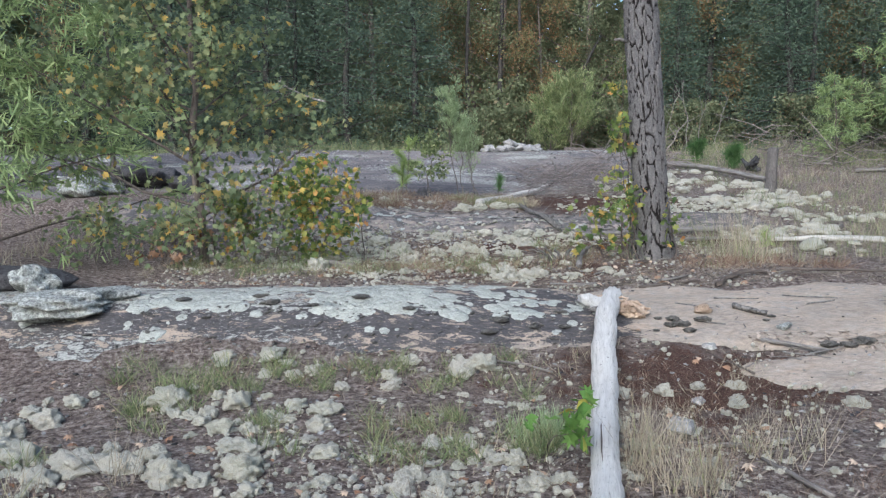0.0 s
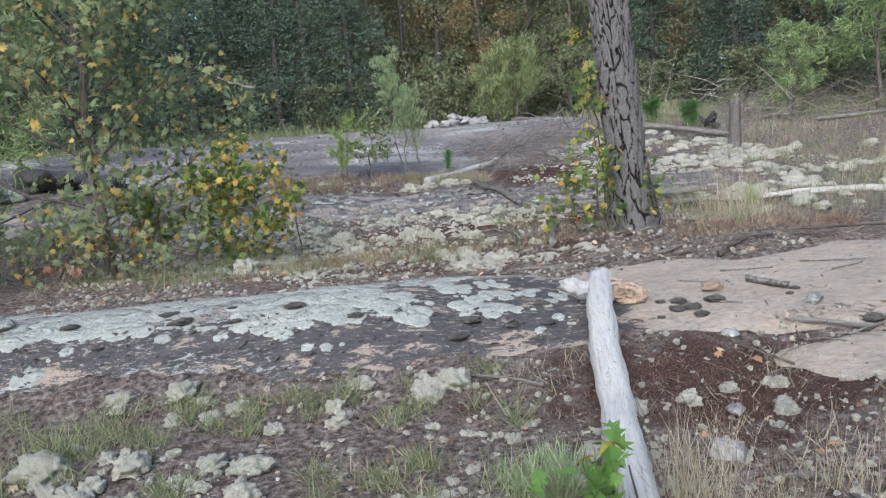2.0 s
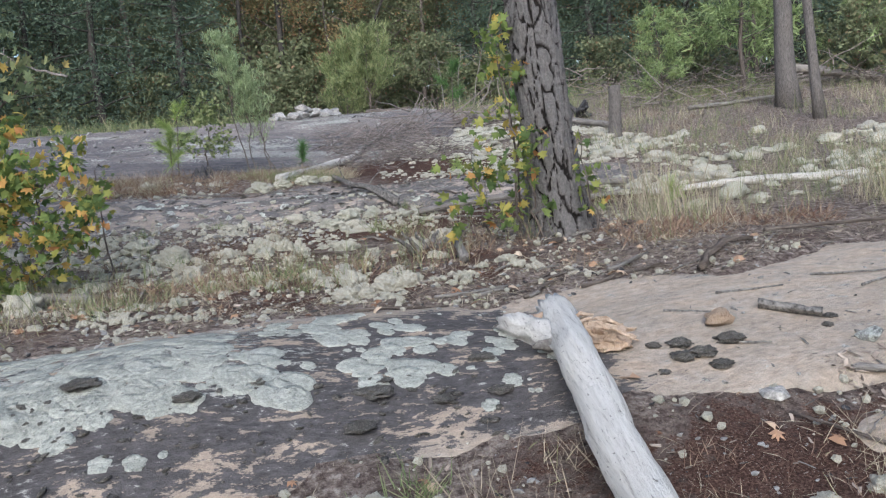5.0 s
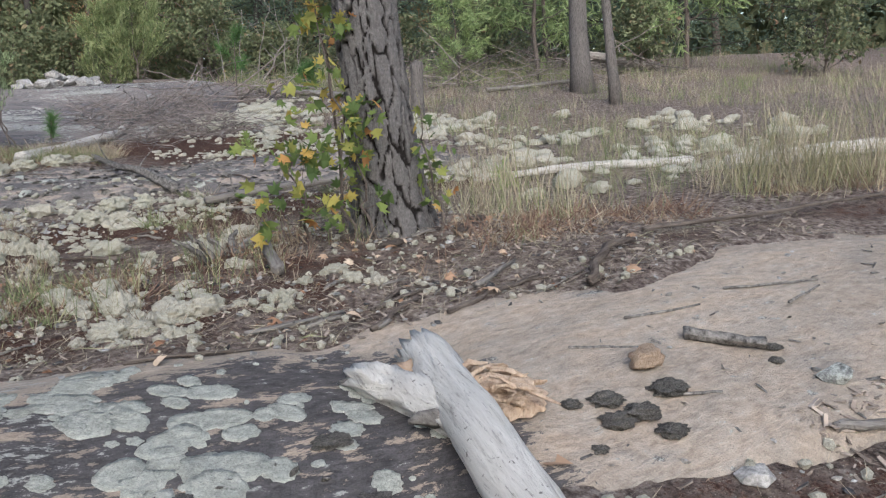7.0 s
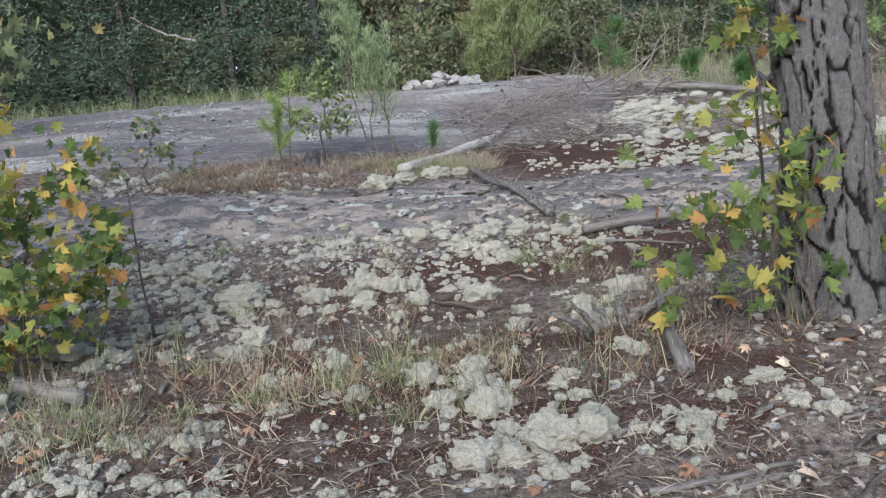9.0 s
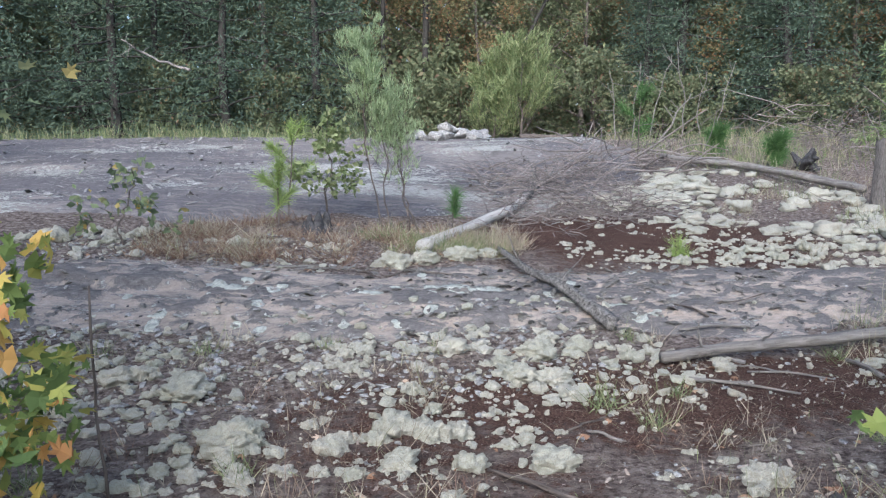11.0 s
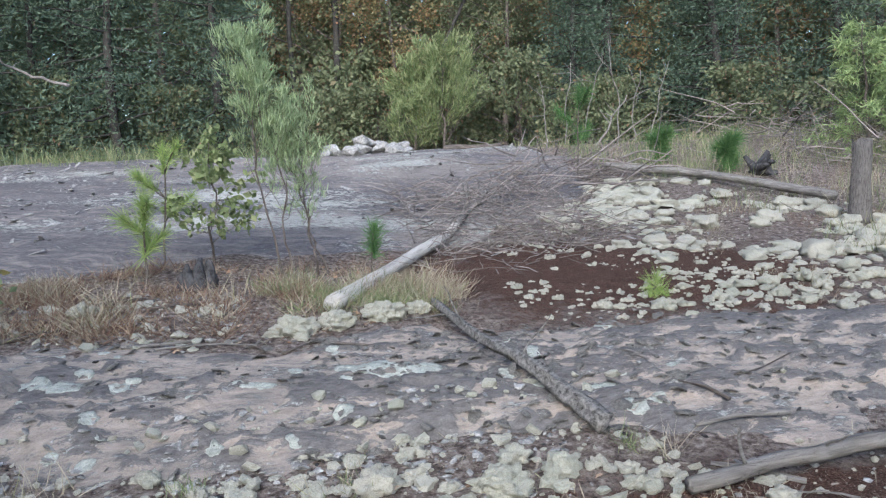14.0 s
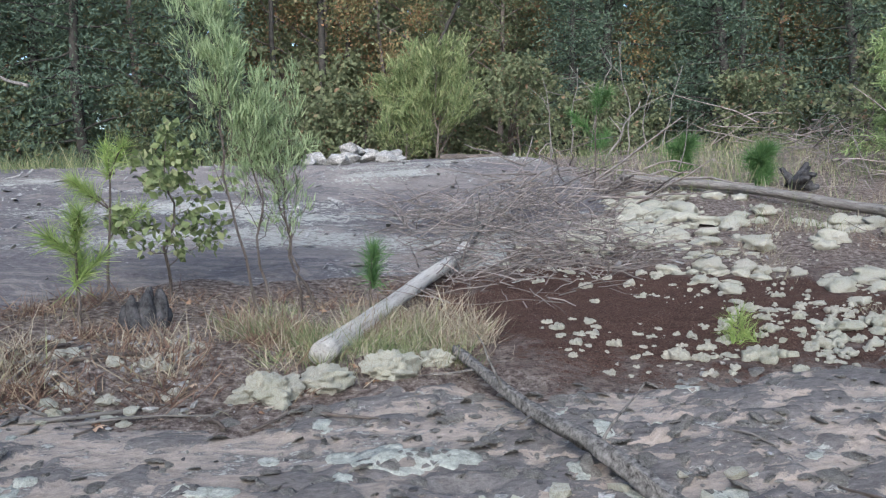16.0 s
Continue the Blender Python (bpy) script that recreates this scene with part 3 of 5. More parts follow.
# coarse filler trees; those beside and behind are unseen, added to shape ambient light
filler_tree = broadleaf("woodland_tree", 34, -25, 24, 12, 0.14, (0.4, 0), 14, 0.08, 3.4, 0.5, 2600, DIAMOND, 0.4, WOODS, "coarse woodland tree added round the clearing, mostly out of view", loose=0.4, twigs=3)
plant_copies(filler_tree, [(-7, 38, 1.2), (16, 38, 1.2), (20.5, 33, 1.15), (-14, 36, 1.2), (-19, 34, 1.2), (28, 30, 1.2), (24, 36, 1.2), (-26, 18, 1.2), (-27, 6, 1.2), (-24, -8, 1.2), (-14, -20, 1.2), (-3, -24, 1.2), (9, -23, 1.2), (20, -16, 1.2), (27, -4, 1.2), (29, 10, 1.2)], wood_rng)


def distant_woods():
    rng = np.random.RandomState(77)
    n = 64000
    a = rng.uniform(-1.15, 1.15, n)
    r = rng.uniform(42, 58, n)
    p = np.stack([np.sin(a) * r, 2 + np.cos(a) * r, rng.rand(n) ** 1.1 * 19 - 0.3], -1)
    d = unit(rng.randn(n, 3))
    ob = mesh_object("distant_woods", *scatter(*DIAMOND, p, *frames_along(d, rng), 0.7 + 0.6 * rng.rand(n)), WOODS, smooth=False)
    tagged(ob, "deep shaded wood far behind the first trees", "woods", kind="stuff")


distant_woods()


def bare_trunk(seed, x, y, r, tall, lean, material, label):
    rng = np.random.RandomState(seed)
    z = float(top_at(x, y))
    p = bent((0, 0, -0.1), (lean[0], lean[1], tall), 14, 0.03, rng)
    t = tagged(holder("tree", x, y, z), label, "tree")
    radii = r * (1 + 0.5 * np.exp(-np.linspace(0, 1, 14) * 18)) * np.linspace(1, 0.6, 14)
    mesh_object("trunk", *tube(p, radii, 12, 0.1, rng), material, t)
    return t, p, rng


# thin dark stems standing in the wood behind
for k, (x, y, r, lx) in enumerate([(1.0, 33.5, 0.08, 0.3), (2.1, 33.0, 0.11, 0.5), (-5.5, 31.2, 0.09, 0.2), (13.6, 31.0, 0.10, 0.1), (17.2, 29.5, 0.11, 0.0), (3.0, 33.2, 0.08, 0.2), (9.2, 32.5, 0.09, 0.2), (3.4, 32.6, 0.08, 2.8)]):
    bare_trunk(200 + k, x, y, r, 9 if k != 7 else 5, (lx, 0), STEM_SHADED, "thin dark trunk at the edge of the wood")


def pine_trunk():
    """The big pine: bark broken into long plates by deep grooves."""
    x, y, r, tall = 2.27, 9.0, 0.165, 6.5
    tree = tagged(holder("pine_tree", x, y, float(top_at(x, y))), "tall pine trunk with furrowed grey-brown plated bark", "tree")
    rng = np.random.RandomState(8)
    na, nz = 144, 340
    a = np.linspace(0, 2 * np.pi, na, endpoint=False)[None, :] * np.ones((nz, 1))
    z = (np.linspace(-0.02, 1, nz) * 4.2)[:, None] * np.ones((1, na))
    cols = 17
    u = a / (2 * np.pi) * cols + 0.55 * lattice(z * 3.0, a * cols / 6.2832, 81) + 0.3 * lattice(z * 14, a * 3 * cols / 6.2832, 82)
    w = z * 3.9 + 0.6 * lattice(z * 8, u * 2, 83)
    jit = np.random.RandomState(6).rand(64, 64, 3)
    f1, f2, level = np.full(u.shape, 9.0), np.full(u.shape, 9.0), np.zeros(u.shape)
    for du in (-1, 0, 1):
        for dw in (-1, 0, 1):
            cu, cw = np.floor(u) + du, np.floor(w) + dw
            q = jit[cu.astype(int) % cols, cw.astype(int) % 64]
            d = np.hypot(1.25 * (cu + 0.5 + 0.55 * (q[..., 0] - 0.5) - u), 0.72 * (cw + 0.5 + 0.95 * (q[..., 1] - 0.5) + 0.5 * (cu % 2) - w))
            nearer = d < f1
            f2 = np.where(nearer, f1, np.minimum(f2, d))
            level = np.where(nearer, q[..., 2], level)
            f1 = np.where(nearer, d, f1)
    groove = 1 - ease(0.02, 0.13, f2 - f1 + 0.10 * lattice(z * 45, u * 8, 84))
    flare = 1 + 0.42 * np.exp(-np.maximum(z, 0) / 0.28) * (1 + 0.25 * np.cos(a * 4 + 1)) - 0.05 * z / 3
    rad = r * flare + 0.020 * (1 - groove) + 0.016 * level * (1 - groove) + 0.010 * lattice(z * 60, u * 6, 85) + 0.010 * lattice(z * 9, u * 7, 86) - 0.008
    lean = -0.05 * z
    v = np.stack([rad * np.cos(a) + lean, rad * np.sin(a) + 0.01 * z, z], -1).reshape(-1, 3)
    i = (np.arange(nz - 1)[:, None] * na + np.arange(na)[None, :]).reshape(-1)
    j = (np.arange(nz - 1)[:, None] * na + (np.arange(na)[None, :] + 1) % na).reshape(-1)
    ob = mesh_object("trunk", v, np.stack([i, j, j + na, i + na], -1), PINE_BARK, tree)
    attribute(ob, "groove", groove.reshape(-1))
    mesh_object("upper_trunk", *tube([(-0.19, 0.04, 3.9), (-0.26, 0.05, 5.2), (-0.33, 0.06, tall)], [0.155, 0.145, 0.13], 20, 0.1, rng), GREY_BARK, tree)
    stub = tube([(-0.16 - 0.13, -0.03, 2.28), (-0.38, -0.08, 2.30), (-0.44, -0.1, 2.29)], [0.02, 0.016, 0.011], 7)
    mesh_object("branch_stub", *stub, GREY_WOOD, tree)
    tubes, pts, ways = branching(rng, (-0.3, 0, tall - 0.3), 3, 0.12, (0, 0), 12, 0.1, 2.2, 0.2)
    mesh_object("limb", *joined(tubes), DARK_WOOD, tree)
    mesh_object("crown", *leaves_on(rng, pts, ways, 3000, NARROW, 0.3, 0.1), PINE_FAR, tree, smooth=False)


pine_trunk()
for k, (x, y, r, label) in enumerate([(11.2, 18.2, 0.19, "grey pine trunk standing in dry grass"), (10.4, 16.3, 0.085, "slim grey trunk standing in dry grass")]):
    t, p, rng = bare_trunk(220 + k, x, y, r, 9, (-0.25, 0.1), GREY_BARK, label)

# the young sweetgum behind the near outcrop, with its skirt of yellowing shoots
gum = broadleaf("sweetgum_tree", 41, -2.8, 9.7, 4.6, 0.06, (-0.12, 0.1), 30, 0.14, 1.5, 0.5, 5400, STAR, 0.085, LEAF_SWEET, "young sweetgum with green and yellow star leaves", loose=0.09)
for k, (x, y, tall, n) in enumerate([(-1.8, 9.4, 1.15, 720), (-2.2, 9.2, 0.8, 280), (-3.1, 9.1, 0.65, 240), (-3.9, 9.3, 0.7, 260), (-2.6, 9.6, 1.1, 260), (-1.45, 9.6, 0.95, 580)]):
    broadleaf("sweetgum_shoot", 50 + k, x, y, tall, 0.014, (0.1, -0.05), 9, 0.1, 0.55, 0.5, int(n * 1.1), STAR, 0.075, LEAF_GUM if k in (0, 5) else LEAF_SWEET, "low bushy shoot with yellow and green leaves", "shrub", loose=0.06)
# young pines
drooping = broadleaf("dead_limb", 59, -3.25, 9.35, 0.9, 0.02, (0.75, 0.0), 7, 0.2, 0.4, -0.3, 130, STAR, 0.08, DEAD_LEAF, "dead drooping limb with brown curled leaves", "branch", loose=0.05)
young_pine = broadleaf("young_pine", 60, -5.3, 9.4, 4.8, 0.06, (0.1, 0), 34, 0.05, 1.7, 0.25, 13000, NARROW, 0.15, PINE_FAR, "young pine with soft light green needles", loose=0.05)
far_pine = broadleaf("young_pine", 61, 11.8, 20.6, 4.5, 0.06, (0.1, 0), 16, 0.15, 1.3, 0.35, 4200, NARROW, 0.22, PINE_FAR, "young pine with soft light green needles", loose=0.08)
plant_copies(far_pine, [(9.6, 20.4, 0.55), (13.5, 22.5, 1.1), (16.5, 20.5, 1.1), (-9.5, 15.0, 1.2), (-7.5, 19.0, 1.0)], wood_rng)
# saplings climbing beside the big pine
for k, (x, y, tall, n, sp) in enumerate([(1.96, 8.86, 1.65, 95, 0.24), (1.66, 8.85, 0.72, 75, 0.34), (2.06, 8.74, 0.75, 38, 0.2), (2.42, 8.76, 0.8, 24, 0.16), (2.05, 9.28, 2.3, 90, 0.36)]):
    broadleaf("sweetgum_sapling", 70 + k, x, y, tall, 0.011, (-0.05, 0.0), 9, 0.15, sp, 0.5, int(n * 1.4), STAR, 0.078, LEAF_GUM, "thin sweetgum sapling with yellow, orange and green leaves", "sapling", loose=0.03)
broadleaf("sweetgum_seedling", 80, 0.56, 4.05, 0.48, 0.006, (0.03, 0.0), 6, 0.35, 0.16, 0.6, 34, STAR, 0.085, LEAF_FRESH, "bright green sweetgum seedling beside the white log", "seedling", loose=0.02)
# pale bushes before the wood
for k, (x, y, tall, sp, n) in enumerate([(4.4, 28.6, 2.5, 0.8, 8000), (3.7, 28.9, 2.0, 0.7, 5500), (6.6, 29.3, 2.4, 1.2, 4500), (8.2, 28.8, 1.6, 0.9, 3000), (11.5, 22.5, 1.5, 0.9, 2600), (15.0, 20.5, 1.7, 1.0, 2600), (18.5, 18.0, 1.8, 1.1, 2600), (13.2, 25.0, 1.8, 1.0, 2600)]):
    broadleaf("bush", 90 + k, x, y, tall, 0.03, (0.05, 0), 26, 0.04, sp, 1.5 if k < 2 else 0.6, n, NARROW if k < 2 else DIAMOND, 0.15 if k < 2 else 0.11, BUSH if k < 2 else WOODS, "pale green feathery bush before the wood" if k < 2 else "grey-green leafy bush before the wood", "bush", loose=0.06, droop=-0.8 if k < 2 else 0.3, wild=0.5 if k < 2 else 0.9)
under = broadleaf("bush", 98, 1.6, 31.0, 1.9, 0.03, (0.05, 0), 20, 0.03, 1.2, 0.5, 3000, DIAMOND, 0.12, WOODS, "grey-green undergrowth bush at the wood edge", "bush", loose=0.12, twigs=4)
plant_copies(under, [(3.0, 30.6, 1.0), (0.0, 31.4, 1.0), (5.2, 31.0, 1.1), (-2.2, 30.8, 1.0), (9.5, 30.2, 1.0), (2.4, 33.0, 1.4), (-5.0, 31.0, 1.1), (12.0, 28.2, 1.0)], wood_rng)
# slender feathery plants on the mound by the pale log
for k, (x, y, tall, n, sp) in enumerate([(0.32, 15.6, 1.95, 3400, 0.30), (0.46, 15.65, 1.65, 1800, 0.26), (0.72, 15.85, 1.45, 1300, 0.26), (0.60, 15.7, 1.3, 800, 0.2)]):
    broadleaf("groundsel_bush", 100 + k, x, y, tall, 0.011, (-0.24, 0.05), 20, 0.36, sp, 2.6, int(1.1 * n), NARROW, 0.06, FENNEL, "slender feathery grey-green bush on the mound", "bush", loose=0.02, droop=-1.0, wild=0.35)
broadleaf("broadleaf_sapling", 110, -0.25, 16.2, 1.2, 0.014, (0.0, 0), 12, 0.2, 0.36, 0.6, 800, DIAMOND, 0.07, BUSH, "leafy green sapling on the mound", "sapling", loose=0.03)
broadleaf("broadleaf_sapling", 111, -2.0, 14.4, 0.75, 0.012, (0.1, 0), 9, 0.1, 0.4, 0.4, 200, DIAMOND, 0.08, LEAF_SWEET, "low straggling sapling at the slab's edge", "sapling", loose=0.03)


def pine_seedling(name, seed, x, y, tall, heads, length, material, label, dense=260):
    """A seedling pine: bare stem with brushes of long needles."""
    rng = np.random.RandomState(seed)
    s = tagged(holder(name, x, y, float(top_at(x, y)) - 0.01), label, "seedling")
    stem = bent((0, 0, -0.02), (0.06 * tall, 0, tall), 6, 0.01, rng)
    tubes, pv, pf, k = [limb(stem, 0.012, 0.006, 6)], [], [], 0
    tops = [(stem[-1], np.array([0.05, 0, 1.0]))]
    for h in range(heads - 1):
        p = stem[2 + h % 3]
        a = h * 2.4 + rng.rand()
        d = unit(np.array([math.cos(a), math.sin(a), 0.9]))
        tubes.append(limb(bent(p, p + d * 0.3 * tall, 4, 0.01, rng), 0.007, 0.004, 5))
        tops.append((p + d * 0.3 * tall, d))
    mesh_object("stem", *joined(tubes), DARK_WOOD, s)
    P, D = [], []
    for p, d in tops:
        w = rng.rand(dense, 1)
        P.append(p - d * w * length * 1.5)
        D.append(unit(d * (0.5 + 0.6 * rng.rand(dense, 1)) + 0.55 * rng.randn(dense, 3)))
    P, D = np.concatenate(P), np.concatenate(D)
    mesh_object("needles", *scatter(*NEEDLE, P, *frames_along(D, rng), length * (0.7 + 0.5 * rng.rand(len(P)))), material, s, smooth=False)


pine_seedling("pine_seedling", 120, -0.78, 15.5, 0.70, 5, 0.17, NEEDLE_SEEDLING, "yellow-green pine seedling on the grassy mound", 200)
pine_seedling("pine_seedling", 121, -0.72, 16.3, 1.05, 6, 0.15, NEEDLE_SEEDLING, "yellow-green pine seedling on the grassy mound", 190)
pine_seedling("pine_seedling", 122, 1.02, 15.4, 0.45, 1, 0.16, NEEDLE_DARK, "small upright green pine seedling by the pale log", 420)
pine_seedling("pine_seedling", 123, 6.5, 21.4, 0.5, 7, 0.25, NEEDLE_DARK, "bushy green pine seedling", 420)
pine_seedling("pine_seedling", 124, 7.0, 20.2, 0.5, 7, 0.25, NEEDLE_DARK, "bushy green pine seedling", 420)
pine_seedling("pine_seedling", 125, 3.02, 14.4, 0.16, 3, 0.14, NEEDLE_SEEDLING, "tiny bright pine seedling in red moss", 120)
pine_seedling("pine_seedling", 126, 4.7, 20.4, 1.3, 5, 0.2, NEEDLE_DARK, "leaning green pine seedling behind the brush", 240)
pine_seedling("pine_seedling", 127, 4.1, 10.6, 0.2, 3, 0.16, NEEDLE_SEEDLING, "tiny bright pine seedling in dry grass", 120)


# ---- fallen wood ----
def fallen(name, seed, pts, r0, r1, material, label, category="log", sides=14, crook=0.012, n=26, wobble=0.16):
    """A fallen stem through a few points (x, y, height of its axis over the ground)."""
    rng = np.random.RandomState(seed)
    P = np.array([(x, y, float(top_at(x, y)) + h) for x, y, h in pts])
    s = np.concatenate([[0], np.cumsum(np.linalg.norm(np.diff(P, axis=0), axis=1))])
    t = np.linspace(0, s[-1], n)
    path = np.stack([np.interp(t, s, P[:, j]) for j in range(3)], -1)
    path = path + np.cumsum(rng.randn(n, 3), 0) * crook * np.array([1, 1, 0.3])
    base = path.mean(0)
    d = unit(P[-1] - P[0])
    turn = Vector(d).to_track_quat("Z", "Y")
    ob = new(name)
    ob.empty_display_size = 0.1
    ob.matrix_world = Matrix.Translation(base) @ turn.to_matrix().to_4x4()
    R = np.array(turn.to_matrix())
    local = (path - base) @ R
    stem = mesh_object("stem", *tube(local, np.linspace(r0, r1, n) * np.interp(np.linspace(0, 5, n), np.arange(6), 1 + 0.08 * rng.randn(6)), sides, wobble, rng), material, ob)
    tagged(ob, label, category)
    return ob, local, rng, R, base


def side_twig(ob, local, rng, at, length, r, material, name="branch", toward=None):
    p = local[at]
    d = unit(rng.randn(3) * np.array([1, 1, 0.4])) if toward is None else unit(np.array(toward, float))
    return mesh_object(name, *tube(bent(p, p + d * length, 6, 0.01, rng), np.linspace(r, r * 0.35, 6), 6), material, ob.children[0])


log, local, rng, R, base = fallen("white_log", 300, [(0.66, 3.3, 0.06), (1.00, 5.1, 0.08), (1.25, 6.45, 0.11), (1.43, 7.14, 0.06)], 0.068, 0.088, SILVER_WOOD, "bleached white log with long cracks and a splintered end", sides=36, crook=0.004, n=60, wobble=0.07)
tagged(log.children[0], "bleached barkless stem")


def ragged(ob, sides, depth, rings=3):
    """Break a stem's far end into uneven teeth."""
    co = np.array([q.co for q in ob.data.vertices])
    way = unit(co[-sides:].mean(0) - co[-3 * sides:-2 * sides].mean(0))
    teeth = depth * (rng.rand(sides) - 0.35)
    for k in range(rings):
        co[len(co) - (k + 1) * sides:len(co) - k * sides] += way * (teeth * (1 - k / rings))[:, None]
    ob.data.vertices.foreach_set("co", co.reshape(-1))
    ob.data.update()


def on_log(path, radii, material, name, sides=14, wobble=0.25):
    return mesh_object(name, *tube((np.asarray(path) - base) @ R, radii, sides, wobble, rng), material, log)


ragged(log.children[0], 36, 0.13, 4)


end_z = float(top_at(1.42, 7.1))
for k, (off, w, L) in enumerate(((-0.045, 0.016, 0.10), (0.03, 0.020, 0.12), (0.055, 0.014, 0.09))):
    a = np.array([1.42 + off, 7.07, end_z + 0.06 + 0.025 * (k % 3 - 1)])
    on_log(bent(a, a + np.array([0.3 * L + off * 0.3, L, -0.01]), 6, 0.005, rng), w * np.array([1, 0.95, 0.9, 0.75, 0.5, 0.15]), SILVER_WOOD, "splinter", 9, 0.6)
fork_at = np.array([1.30, 6.60, float(top_at(1.30, 6.60)) + 0.08])
fork_end = np.array([1.195, 7.12, float(top_at(1.195, 7.12)) + 0.03])
ragged(on_log(bent(fork_at, fork_end, 18, 0.004, rng), np.interp(np.linspace(0, 1, 18), (0, 0.3, 0.8, 1), (0.06, 0.072, 0.064, 0.052)), SILVER_WOOD, "forked_stub", 26, 0.28), 26, 0.10, 4)
for k in range(4):
    a = fork_end + np.array([0.022 * (k - 1.5), -0.03, 0.012 * (k % 2)])
    on_log(bent(a, a + np.array([-0.03 + 0.02 * k, 0.06 + 0.02 * (k % 2), 0.0]), 5, 0.004, rng), 0.012 * np.array([1, 0.9, 0.7, 0.45, 0.1]), GREY_WOOD, "splinter", 7, 0.6)
hollow = np.array([1.325, 6.93, end_z + 0.055])
on_log(bent(hollow, hollow + np.array([-0.01, 0.17, -0.015]), 9, 0.008, rng), 0.045 * np.array([0.3, 0.7, 0.9, 1, 0.95, 1, 0.85, 0.7, 0.3]), ROT_WOOD, "rotten_core", 12, 0.8)
knot = np.array([1.20, 6.66, float(top_at(1.2, 6.66)) + 0.06])
on_log(bent(knot + np.array([0.07, -0.03, 0.02]), knot + np.array([-0.03, 0.06, -0.01]), 5, 0.004, rng), [0.03, 0.03, 0.026, 0.02, 0.008], GREY_WOOD, "branch_stub", 9, 0.5)
for k in range(3):
    off = (k - 1) * 0.04 + 0.02
    p = [(0.75 + 0.20 * s + off + 0.06 * k, 3.9 + s * 0.9 + k * 0.85, 0) for s in np.linspace(0, 1, 7)]
    crack_pts = []
    for x, y, _ in p:
        i = np.argmin(np.abs((local @ R.T + base)[:, 1] - y))
        c = (local @ R.T + base)[i]
        crack_pts.append(c + np.array([off, 0, 0.0725 - off * off / 0.145]))
    mesh_object("crack", *tube((np.array(crack_pts) - base) @ R, [0.001, 0.004, 0.005, 0.005, 0.005, 0.004, 0.001], 5), DARK_WOOD, log.children[0])

pale, local, rng, R, base = fallen("pale_log", 310, [(0.60, 14.3, 0.07), (1.1, 15.4, 0.08), (1.95, 17.1, 0.06), (2.2, 17.5, 0.09)], 0.058, 0.045, PALE_WOOD, "pale barkless fallen log across the mound", n=30, crook=0.004)
tip, local, rng, R, base = fallen("branch", 311, [(2.15, 17.4, 0.10), (2.45, 17.95, 0.14), (2.78, 18.5, 0.16)], 0.05, 0.032, BARK_DARK, "dark dead branch end lying on brush", "branch", crook=0.002, wobble=0.5)
for at, toward in ((8, (0.05, 0, 0.42)), (15, (-0.12, 0.05, 0.36)), (22, (0.16, 0.1, 0.22)), (24, (-0.05, 0.1, 0.30))):
    side_twig(tip, local, rng, at, float(np.linalg.norm(toward)), 0.014, BARK_DARK, toward=np.array(toward) @ R)
b, local, rng, R, base = fallen("bark_branch", 312, [(1.69, 12.18, 0.045), (1.58, 12.7, 0.05), (1.53, 13.0, 0.06), (1.42, 13.43, 0.065), (1.36, 13.93, 0.08), (1.31, 14.35, 0.06)], 0.046, 0.024, BARK_DARK, "dark rough-barked fallen branch on grey slab", "branch", sides=14, crook=0.0015, n=60, wobble=0.6)
for at in (22, 34, 42, 50):
    side_twig(b, local, rng, at, 0.3, 0.008, BARK_DARK)
g, local, rng, R, base = fallen("grey_log", 313, [(1.80, 11.60, 0.05), (2.5, 11.66, 0.07), (3.4, 11.75, 0.08), (4.3, 11.8, 0.08)], 0.028, 0.036, GREY_WOOD, "split grey log lying along red moss", sides=12, wobble=0.4)
for at in (3, 8):
    side_twig(g, local, rng, at, 0.2, 0.01, GREY_WOOD)
fallen("grey_log", 314, [(5.3, 20.9, 0.1), (6.3, 19.6, 0.1), (7.0, 17.6, 0.1)], 0.045, 0.062, GREY_WOOD, "long grey log lying in pale lichen")
fallen("thin_log", 315, [(4.1, 11.0, 0.05), (5.3, 10.9, 0.05), (6.4, 10.6, 0.05)], 0.035, 0.045, PALE_WOOD, "thin pale log in dry grass")
fallen("thin_log", 316, [(5.9, 9.75, 0.10), (7.8, 9.4, 0.12)], 0.06, 0.075, PALE_WOOD, "pale log end in tall grass")
fallen("thin_log", 317, [(3.0, 11.2, 0.04), (4.6, 11.6, 0.04), (5.9, 12.3, 0.04)], 0.03, 0.03, GREY_WOOD, "thin pale log in dry grass")
fallen("short_branch", 318, [(1.38, 8.45, 0.035), (1.48, 8.85, 0.06), (1.66, 9.5, 0.10)], 0.032, 0.022, GREY_WOOD, "short pale broken branch on the litter", "branch", n=16, wobble=0.4, crook=0.004)
fallen("thin_log", 319, [(9.5, 19.2, 0.06), (12.5, 19.6, 0.06)], 0.04, 0.04, GREY_WOOD, "pale log among dry grass")
fallen("thin_log", 320, [(13.6, 21.5, 0.5), (15.6, 20.6, 0.15)], 0.12, 0.1, GREY_WOOD, "bleached log leaning in brush")
fallen("dead_limb", 321, [(-1.35, 9.3, 0.05), (-0.95, 9.1, 0.06)], 0.04, 0.03, GREY_WOOD, "grey bit of dead limb in lichen", "branch", n=12, wobble=0.3)
